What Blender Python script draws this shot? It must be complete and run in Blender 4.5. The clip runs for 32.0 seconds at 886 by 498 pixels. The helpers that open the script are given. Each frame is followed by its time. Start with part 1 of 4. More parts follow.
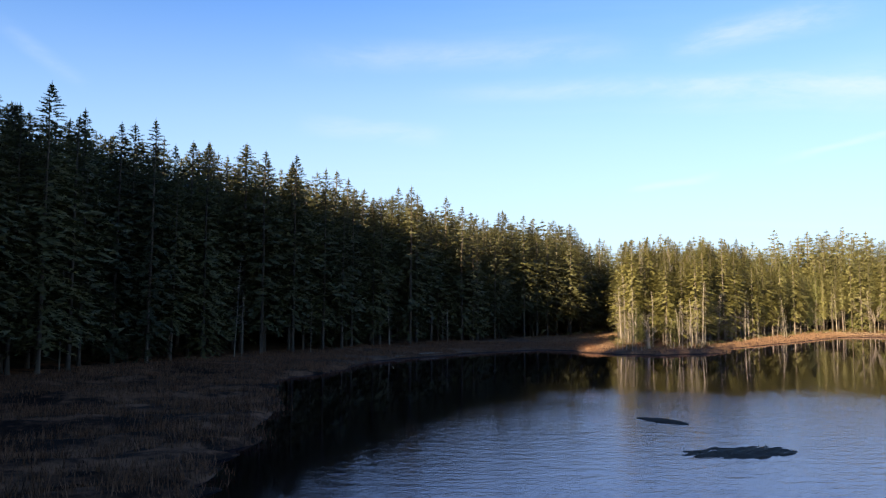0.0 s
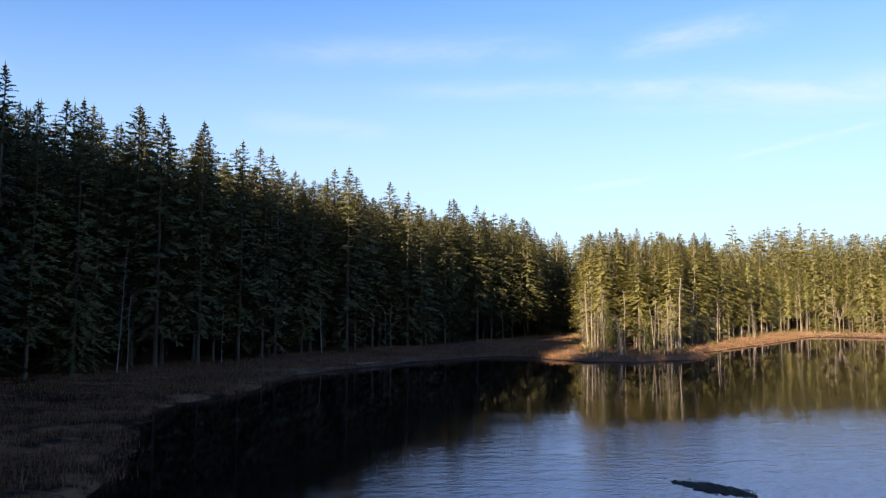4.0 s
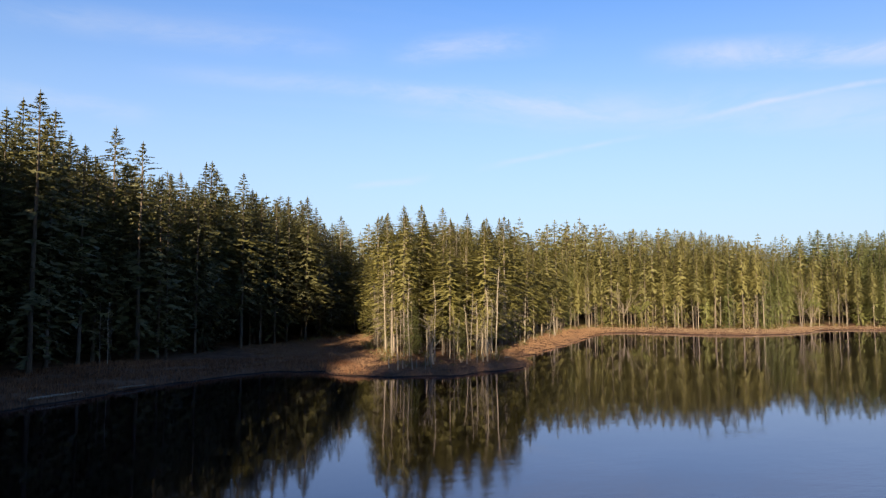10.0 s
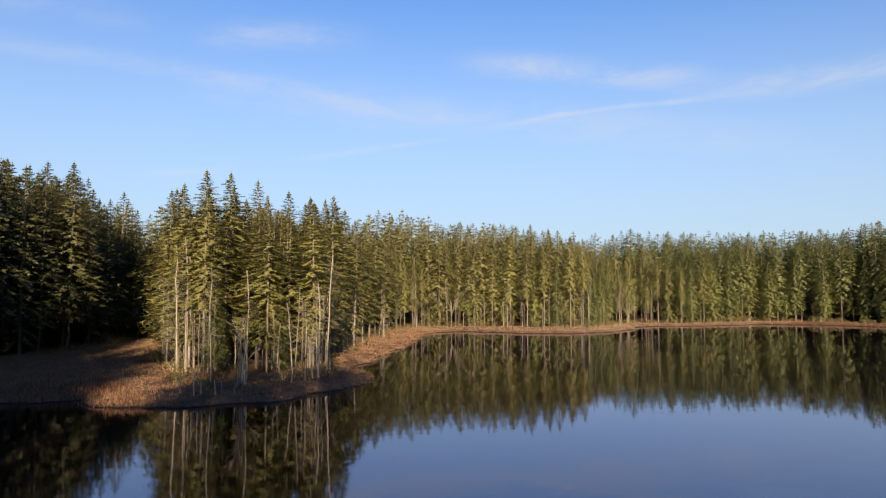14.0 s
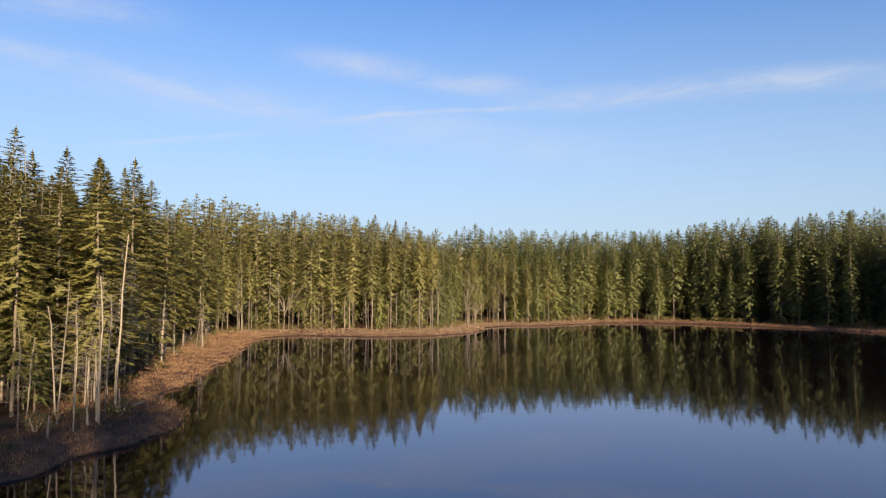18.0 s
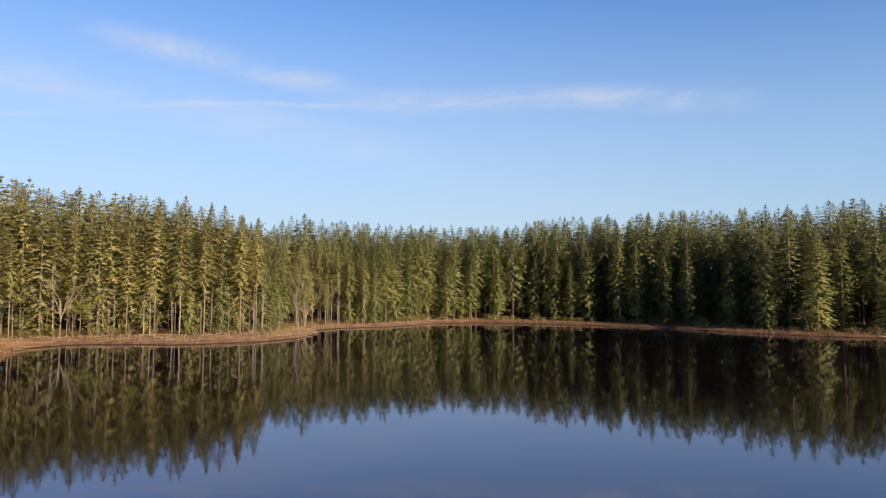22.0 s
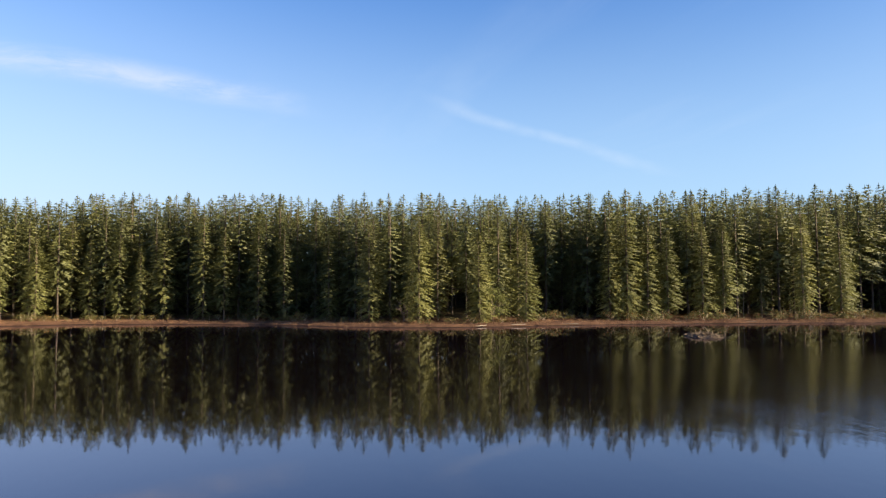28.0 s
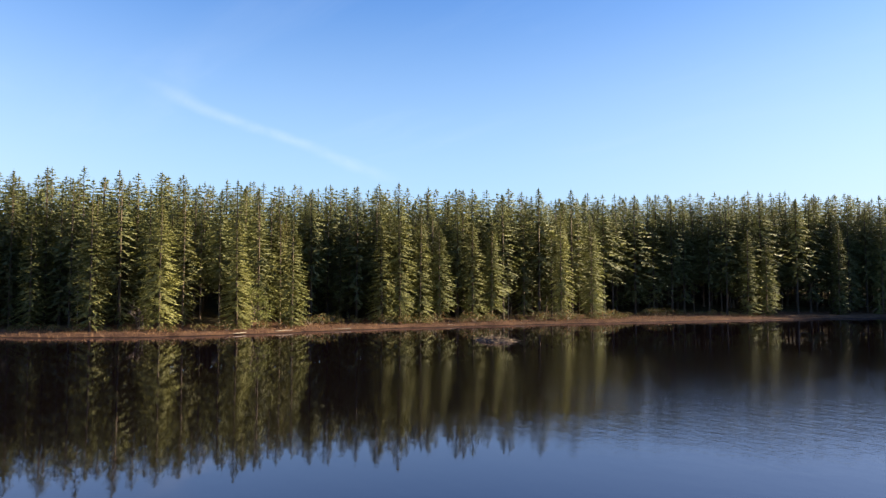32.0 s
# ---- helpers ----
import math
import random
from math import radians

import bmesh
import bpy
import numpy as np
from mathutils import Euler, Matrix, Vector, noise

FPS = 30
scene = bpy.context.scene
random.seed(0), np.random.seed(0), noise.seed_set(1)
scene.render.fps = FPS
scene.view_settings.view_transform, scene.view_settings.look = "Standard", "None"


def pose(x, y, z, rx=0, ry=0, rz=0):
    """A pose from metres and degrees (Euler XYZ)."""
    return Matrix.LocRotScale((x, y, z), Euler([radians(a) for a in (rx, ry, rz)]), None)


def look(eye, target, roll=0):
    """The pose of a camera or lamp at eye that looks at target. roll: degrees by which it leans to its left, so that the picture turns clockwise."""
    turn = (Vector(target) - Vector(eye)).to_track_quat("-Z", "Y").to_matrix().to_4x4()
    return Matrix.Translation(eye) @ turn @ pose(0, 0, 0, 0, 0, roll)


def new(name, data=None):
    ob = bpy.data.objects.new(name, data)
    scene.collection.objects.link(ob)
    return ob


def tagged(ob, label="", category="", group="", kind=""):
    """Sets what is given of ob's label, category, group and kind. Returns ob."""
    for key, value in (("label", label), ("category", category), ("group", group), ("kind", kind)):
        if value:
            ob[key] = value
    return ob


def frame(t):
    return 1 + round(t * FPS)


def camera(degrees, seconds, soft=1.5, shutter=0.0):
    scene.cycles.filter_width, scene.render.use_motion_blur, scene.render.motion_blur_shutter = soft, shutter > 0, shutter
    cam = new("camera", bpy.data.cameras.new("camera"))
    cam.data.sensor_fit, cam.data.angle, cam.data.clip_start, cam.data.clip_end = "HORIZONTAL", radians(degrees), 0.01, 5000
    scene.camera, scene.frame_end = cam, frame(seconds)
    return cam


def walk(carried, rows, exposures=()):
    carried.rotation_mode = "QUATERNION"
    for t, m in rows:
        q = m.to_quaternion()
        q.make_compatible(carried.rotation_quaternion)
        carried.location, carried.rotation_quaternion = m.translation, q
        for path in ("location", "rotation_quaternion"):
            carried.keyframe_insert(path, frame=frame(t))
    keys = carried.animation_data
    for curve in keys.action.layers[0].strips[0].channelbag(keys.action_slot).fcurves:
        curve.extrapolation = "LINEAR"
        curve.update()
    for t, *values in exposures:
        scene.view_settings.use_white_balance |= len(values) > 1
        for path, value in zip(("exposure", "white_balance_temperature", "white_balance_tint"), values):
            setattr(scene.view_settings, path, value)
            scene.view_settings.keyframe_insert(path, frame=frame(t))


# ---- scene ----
# ---------------------------------------------------------------- camera
cam = camera(65.38, 32.0, soft=1.3)

# seconds, east, north, height, heading to the right, tilt up, roll
FLIGHT = [
    (0, -0.00, 0.00, 8.51, 0.00, 4.77, -0.26),
    (0.5, 0.04, 2.43, 8.58, 0.14, 4.76, -0.25),
    (1, 0.09, 4.85, 8.66, 0.43, 4.76, -0.24),
    (1.5, 0.10, 7.31, 8.72, 0.77, 4.80, -0.26),
    (2, 0.11, 9.77, 8.78, 1.07, 4.82, -0.28),
    (2.5, 0.16, 12.20, 8.84, 1.66, 4.84, -0.31),
    (4.5, 0.84, 21.68, 8.98, 6.74, 4.46, -0.06),
    (5, 1.02, 24.05, 9.00, 9.54, 4.41, 0.01),
    (5.5, 1.22, 26.44, 9.01, 10.69, 4.42, 0.01),
    (6, 1.41, 28.84, 9.02, 12.24, 4.37, 0.01),
    (6.5, 1.73, 31.32, 9.02, 13.77, 4.37, 0.02),
    (7, 2.05, 33.81, 9.01, 15.29, 4.37, 0.04),
    (7.5, 2.51, 36.38, 8.99, 16.59, 4.40, 0.06),
    (8, 2.97, 38.96, 8.97, 17.94, 4.38, 0.09),
    (8.5, 3.55, 41.60, 8.94, 19.11, 4.35, 0.11),
    (9, 4.12, 44.23, 8.91, 20.44, 4.34, 0.14),
    (9.5, 4.76, 46.86, 8.88, 21.75, 4.32, 0.13),
    (10, 5.39, 49.48, 8.85, 23.06, 4.32, 0.12),
    (10.5, 6.17, 52.06, 8.82, 24.18, 4.24, 0.07),
    (11, 6.95, 54.64, 8.80, 25.55, 4.21, 0.03),
    (11.5, 7.80, 57.18, 8.81, 27.19, 4.21, 0.02),
    (12, 8.65, 59.71, 8.81, 29.82, 4.14, 0.02),
    (12.5, 9.56, 62.18, 8.84, 32.74, 4.11, 0.04),
    (13, 10.48, 64.64, 8.86, 35.18, 4.05, 0.06),
    (13.5, 11.50, 67.08, 8.91, 37.06, 4.01, 0.04),
    (14, 12.52, 69.51, 8.96, 38.92, 4.00, 0.02),
    (14.5, 13.66, 71.90, 9.01, 40.81, 3.95, -0.01),
    (16.5, 19.18, 81.27, 9.17, 48.32, 3.86, 0.02),
    (17, 20.81, 83.51, 9.17, 50.05, 3.86, 0.01),
    (17.5, 22.52, 85.68, 9.14, 51.72, 3.86, 0.01),
    (18, 24.24, 87.86, 9.11, 53.41, 3.82, 0.00),
    (18.5, 26.07, 89.90, 9.08, 55.19, 3.76, -0.02),
    (19, 27.91, 91.94, 9.05, 56.96, 3.77, -0.03),
    (19.5, 29.87, 93.87, 9.02, 58.77, 3.77, -0.06),
    (20, 31.83, 95.80, 9.00, 60.58, 3.78, -0.09),
    (20.5, 33.95, 97.61, 8.98, 62.28, 3.76, -0.08),
    (21, 36.08, 99.42, 8.95, 64.10, 3.79, -0.08),
    (21.5, 38.32, 101.12, 8.93, 66.16, 3.76, -0.07),
    (22, 40.56, 102.82, 8.91, 68.36, 3.75, -0.06),
    (22.5, 42.86, 104.41, 8.90, 70.86, 3.77, -0.01),
    (23, 45.16, 106.01, 8.88, 74.46, 3.67, 0.04),
    (23.5, 47.34, 107.44, 8.88, 77.41, 3.71, 0.03),
    (24, 49.51, 108.88, 8.88, 80.36, 3.65, 0.01),
    (24.5, 51.52, 110.13, 8.89, 83.48, 3.63, 0.00),
    (25, 53.52, 111.37, 8.90, 86.61, 3.51, -0.00),
    (25.5, 55.53, 112.43, 8.90, 89.71, 3.48, 0.00),
    (27.5, 63.93, 115.49, 8.92, 101.89, 3.02, 0.24),
    (28, 66.19, 116.00, 8.92, 104.90, 3.01, 0.28),
    (28.5, 68.56, 116.35, 8.91, 107.96, 2.98, 0.29),
    (29, 70.93, 116.70, 8.90, 110.98, 2.94, 0.30),
    (29.5, 73.35, 116.84, 8.87, 113.88, 2.83, 0.31),
    (30, 75.78, 116.97, 8.85, 116.79, 3.00, 0.32),
    (30.5, 78.25, 116.93, 8.81, 119.55, 2.95, 0.24),
    (31, 80.72, 116.89, 8.77, 122.14, 3.02, 0.17),
    (31.5, 83.28, 116.70, 8.71, 124.61, 3.07, 0.07),
    (32, 85.84, 116.51, 8.66, 127.28, 3.09, -0.04),
]
EXPOSURES = [(0, 2.18), (6, 2.07), (9, 1.9), (13, 1.65), (17, 1.65), (23, 1.65), (25.5, 1.8), (28, 1.98), (32, 2.15)]
walk(cam, [(t, pose(x, y, z, 90 + up, roll, -yaw)) for t, x, y, z, yaw, up, roll in FLIGHT], EXPOSURES)

# ---------------------------------------------------------------- sky and sun
SUN_AZ, SUN_EL = 213.0, 14.5          # degrees clockwise from north; degrees above the lake
SUN_STRENGTH, SKY_STRENGTH = 4.0, 0.051

sun_dir = Vector((math.sin(radians(SUN_AZ)) * math.cos(radians(SUN_EL)),
                  math.cos(radians(SUN_AZ)) * math.cos(radians(SUN_EL)), math.sin(radians(SUN_EL))))
sun_data = bpy.data.lights.new("sun", "SUN")
sun_data.energy, sun_data.angle, sun_data.color = SUN_STRENGTH, radians(0.53), (1.0, 0.83, 0.58)
sun = new("sun", sun_data)
sun.matrix_world = look(sun_dir * 400, (0, 0, 0))


class Nodes:
    """Short hand for node trees."""

    def __init__(self, tree):
        self.tree = tree
        tree.nodes.clear()

    def add(self, kind, settings=None, **links):
        n = self.tree.nodes.new(kind)
        for key, value in (settings or {}).items():
            setattr(n, key, value)
        for key, value in links.items():
            self.put(n, key, value)
        return n

    def put(self, n, key, value):
        sock = n.inputs[int(key[1:])] if key[0] == "i" and key[1:].isdigit() else n.inputs[key.replace("_", " ")]
        if isinstance(value, bpy.types.NodeSocket):
            self.tree.links.new(value, sock)
        else:
            sock.default_value = value

    def math(self, op, a, b=0.0, c=0.0, clamp=False):
        n = self.add("ShaderNodeMath", {"operation": op, "use_clamp": clamp}, i0=a, i1=b, i2=c)
        return n.outputs[0]

    def vmath(self, op, a, b=(0, 0, 0)):
        n = self.add("ShaderNodeVectorMath", {"operation": op}, i0=a, i1=b)
        return n.outputs["Value"] if op in ("DOT_PRODUCT", "LENGTH") else n.outputs[0]

    def step(self, x, lo, hi, a=0.0, b=1.0):
        n = self.add("ShaderNodeMapRange", {"interpolation_type": "SMOOTHSTEP"}, i0=x, i1=lo, i2=hi, i3=a, i4=b)
        return n.outputs[0]

    def noise(self, vector, scale, detail=4.0, rough=0.55, out=0):
        n = self.add("ShaderNodeTexNoise", None, Vector=vector, Scale=scale, Detail=detail, Roughness=rough)
        return n.outputs[out]

    def mix(self, fac, a, b):
        n = self.add("ShaderNodeMix", {"data_type": "RGBA"}, i0=fac, i6=a, i7=b)
        return n.outputs[2]

    def scale(self, vector, s):
        return self.add("ShaderNodeMapping", None, Vector=vector, Scale=s).outputs[0]


def make_world():
    world = bpy.data.worlds.new("sky")
    scene.world = world
    world.use_nodes = True
    n = Nodes(world.node_tree)
    sky = n.add("ShaderNodeTexSky", {"sky_type": "NISHITA", "sun_disc": False, "sun_elevation": radians(SUN_EL),
                                     "sun_rotation": radians(SUN_AZ), "altitude": 150.0, "air_density": 1.0,
                                     "dust_density": 0.4, "ozone_density": 2.5})
    way = n.vmath("NORMALIZE", n.add("ShaderNodeTexCoord").outputs["Generated"])
    xyz = n.add("ShaderNodeSeparateXYZ", None, Vector=way)
    up = xyz.outputs[2]
    # thin cirrus on a high flat layer
    height = n.math("MAXIMUM", up, 0.03)
    layer = n.add("ShaderNodeCombineXYZ", None, X=n.math("DIVIDE", xyz.outputs[0], height),
                  Y=n.math("DIVIDE", xyz.outputs[1], height)).outputs[0]
    turned = n.add("ShaderNodeMapping", None, Vector=layer, Rotation=(0, 0, radians(CIRRUS_TURN)), Scale=(0.16, 0.75, 1)).outputs[0]
    warp = n.noise(layer, 0.8, 3.0, 0.5, 1)
    turned = n.vmath("ADD", turned, n.vmath("MULTIPLY", warp, (0.35, 0.35, 0)))
    streak = n.step(n.noise(turned, 1.5, 7.0, 0.62), 0.50, 0.80)
    patch = n.step(n.noise(layer, 0.33, 2.0, 0.5), 0.40, 0.62)
    cirrus = n.math("MULTIPLY", streak, patch)
    # condensation trails: short arcs of great circles
    fray = n.vmath("ADD", n.scale(way, (7, 7, 26)), n.vmath("MULTIPLY", warp, (1.5, 1.5, 2.5)))
    feather = n.step(n.noise(fray, 1.0, 7.0, 0.66), 0.30, 0.70, 0.12, 1.5)
    trails = None
    for a, b, wide, strength in TRAILS:
        a, b = Vector(a).normalized(), Vector(b).normalized()
        pole, middle = a.cross(b).normalized(), (a + b).normalized()
        off = n.math("ABSOLUTE", n.vmath("DOT_PRODUCT", n.vmath("ADD", way, n.vmath("MULTIPLY", n.vmath("SUBTRACT", warp, (0.5, 0.5, 0.5)), (0.03, 0.03, 0.03))), tuple(pole)))
        along = n.vmath("DOT_PRODUCT", way, tuple(middle))
        half = math.cos(a.angle(b) / 2)
        m = n.math("MULTIPLY", n.step(off, 0.0, wide, 1, 0), n.step(along, half - (1 - half) * 1.3, half + (1 - half) * 0.9, 0, strength * 1.25))
        m = n.math("MULTIPLY", m, feather if wide > 0.014 else n.step(n.noise(way, 26.0, 4.0), 0.25, 0.65, 0.35, 1.0))
        trails = m if trails is None else n.math("ADD", trails, m)
    cloud = n.math("MULTIPLY", n.math("ADD", n.math("MULTIPLY", cirrus, CIRRUS_AMOUNT), trails), n.step(up, 0.02, 0.14))
    # pale air near the skyline
    haze = n.step(up, -0.02, 0.47, HAZE_AMOUNT, 0.0)
    tinted = n.vmath("MULTIPLY", sky.outputs[0], SKY_TINT[:3])
    deep = n.mix(n.step(up, 0.24, 0.60), (1, 1, 1, 1), DEEP_SKY)
    tinted = n.vmath("MULTIPLY", tinted, deep)
    color = n.mix(haze, tinted, HAZE_COLOR)
    color = n.mix(n.math("MINIMUM", cloud, 0.9), color, CLOUD_COLOR)
    aside = n.math("ABSOLUTE", n.vmath("DOT_PRODUCT", way, tuple(sun_dir)))
    color = n.vmath("MULTIPLY", color, n.mix(n.step(aside, 0.1, 0.75, 1.0, 0.0), (1, 1, 1, 1), CROSS_SKY))
    back = n.add("ShaderNodeBackground", None, Color=color, Strength=SKY_STRENGTH)
    n.add("ShaderNodeOutputWorld", None, Surface=back.outputs[0])


CIRRUS_TURN, CIRRUS_AMOUNT = 35.0, 0.11
CROSS_SKY = (0.82, 0.95, 1.03, 1)
DEEP_SKY = (0.70, 0.92, 1.10, 1)
HAZE_AMOUNT, HAZE_COLOR, CLOUD_COLOR, SKY_TINT = 0.85, (3.3, 3.95, 4.65, 1), (4.5, 4.6, 5.1, 1), (0.86, 1.0, 1.25, 1)
# both ends of each thin cloud or trail, its half width and its strength
TRAILS = [((0.69, 0.679, 0.25), (0.836, 0.481, 0.266), 0.006, 0.31),
          ((0.457, 0.868, 0.196), (0.60, 0.768, 0.226), 0.007, 0.20),
          ((0.272, 0.948, 0.165), (0.356, 0.917, 0.178), 0.008, 0.20),
          ((0.932, -0.262, 0.249), (0.843, -0.512, 0.166), 0.012, 0.22),
          ((0.642, 0.696, 0.322), (0.817, 0.497, 0.294), 0.026, 0.28),
          ((0.853, 0.445, 0.273), (0.967, 0.002, 0.257), 0.026, 0.30),
          ((0.387, 0.880, 0.275), (0.867, 0.452, 0.209), 0.045, 0.15),
          ((0.326, 0.882, 0.341), (0.478, 0.803, 0.357), 0.030, 0.20),
          ((0.081, 0.950, 0.302), (0.556, 0.787, 0.266), 0.022, 0.14),
          ((-0.145, 0.927, 0.347), (0.204, 0.916, 0.345), 0.030, 0.11),
          ((-0.178, 0.951, 0.254), (-0.02, 0.970, 0.244), 0.022, 0.12),
          ((-0.518, 0.791, 0.326), (-0.457, 0.844, 0.282), 0.016, 0.08)]
make_world()


# ---------------------------------------------------------------- materials
def material(name):
    m = bpy.data.materials.new(name)
    m.use_nodes = True
    return m, Nodes(m.node_tree)


def finish(n, shader):
    n.add("ShaderNodeOutputMaterial", None, Surface=shader)


def foliage(name, dark, light, dry, dry_amount=0.12, per_island=False):
    """Needles or leaves: light comes partly through; each tree and each spray has its own tint."""
    m, n = material(name)
    geo = n.add("ShaderNodeNewGeometry")
    own = n.add("ShaderNodeObjectInfo").outputs["Random"]
    isl = geo.outputs["Random Per Island"]
    pos = geo.outputs["Position"]
    grain = n.noise(pos, 1.6, 3.0)
    broad = n.noise(pos, 0.11, 2.0)
    f = n.math("ADD", n.math("MULTIPLY", isl, 0.26), n.math("MULTIPLY_ADD", broad if per_island else own, 0.42, 0.14))
    c = n.mix(n.step(n.math("ADD", n.math("MULTIPLY", f, 0.7), n.math("MULTIPLY", grain, 0.3)), 0.15, 0.85), dark, light)
    c = n.mix(n.step(n.math("ADD", isl, n.math("MULTIPLY", broad, 0.5)), 1.42 - dry_amount, 1.5 - dry_amount), c, dry)
    d = n.add("ShaderNodeBsdfPrincipled", None, Base_Color=c, Roughness=0.6)
    d.inputs["Specular IOR Level"].default_value = 0.35
    t = n.add("ShaderNodeBsdfTranslucent", None, Color=c)
    s = n.add("ShaderNodeMixShader", None, i0=0.26, i1=d.outputs[0], i2=t.outputs[0])
    finish(n, s.outputs[0])
    return m


def bark(name, a, b, scale=2.5, bump=0.4):
    m, n = material(name)
    pos = n.add("ShaderNodeNewGeometry").outputs["Position"]
    own = n.add("ShaderNodeObjectInfo").outputs["Random"]
    stretched = n.scale(pos, (scale, scale, scale * 0.18))
    grain = n.noise(stretched, 4.0, 6.0, 0.65)
    stain = n.noise(pos, 0.5, 3.0)
    f = n.math("ADD", n.math("MULTIPLY", grain, 0.6), n.math("ADD", n.math("MULTIPLY", stain, 0.35), n.math("MULTIPLY", own, 0.3)))
    c = n.mix(n.step(f, 0.35, 0.85), a, b)
    bm_ = n.add("ShaderNodeBump", None, Strength=bump, Distance=0.05, Height=grain)
    d = n.add("ShaderNodeBsdfPrincipled", None, Base_Color=c, Roughness=0.9, Normal=bm_.outputs[0])
    finish(n, d.outputs[0])
    return m


def ground_material():
    """Forest floor behind, rust-brown sedge peat near the lake, dark mud under water."""
    m, n = material("ground")
    pos = n.add("ShaderNodeNewGeometry").outputs["Position"]
    z = n.add("ShaderNodeSeparateXYZ", None, Vector=pos).outputs[2]
    fine, mid, broad = n.noise(pos, 3.0, 6.0, 0.7), n.noise(pos, 0.45, 4.0), n.noise(pos, 0.06, 3.0)
    f = n.math("ADD", n.math("MULTIPLY", fine, 0.5), n.math("MULTIPLY", mid, 0.5))
    wet = n.step(z, 0.0, 0.14)
    sedge = n.mix(n.step(f, 0.32, 0.68), (0.058, 0.029, 0.018, 1), (0.175, 0.096, 0.056, 1))
    sedge = n.mix(wet, (0.022, 0.016, 0.012, 1), sedge)
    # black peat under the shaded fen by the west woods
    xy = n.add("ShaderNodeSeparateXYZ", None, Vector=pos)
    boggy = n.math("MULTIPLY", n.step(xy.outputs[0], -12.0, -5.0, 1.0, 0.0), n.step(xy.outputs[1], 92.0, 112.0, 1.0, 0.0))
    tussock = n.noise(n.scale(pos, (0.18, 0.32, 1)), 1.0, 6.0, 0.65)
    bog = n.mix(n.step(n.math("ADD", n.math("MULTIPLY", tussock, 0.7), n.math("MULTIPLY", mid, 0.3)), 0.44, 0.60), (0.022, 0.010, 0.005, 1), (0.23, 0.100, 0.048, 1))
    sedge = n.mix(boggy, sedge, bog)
    floor = n.mix(n.step(f, 0.35, 0.65), (0.035, 0.026, 0.015, 1), (0.10, 0.075, 0.035, 1))
    mud = n.mix(f, (0.012, 0.010, 0.008, 1), (0.03, 0.025, 0.018, 1))
    h = n.math("ADD", z, n.math("MULTIPLY", n.math("SUBTRACT", broad, 0.5), 0.8))
    c = n.mix(n.step(h, 1.1, 1.7), sedge, floor)
    c = n.mix(n.step(z, -0.1, 0.06), mud, c)
    b = n.add("ShaderNodeBump", None, Strength=0.8, Distance=0.25, Height=f)
    d = n.add("ShaderNodeBsdfPrincipled", None, Base_Color=c, Roughness=0.95, Normal=b.outputs[0])
    d.inputs["Specular IOR Level"].default_value = 0.1
    finish(n, d.outputs[0])
    return m


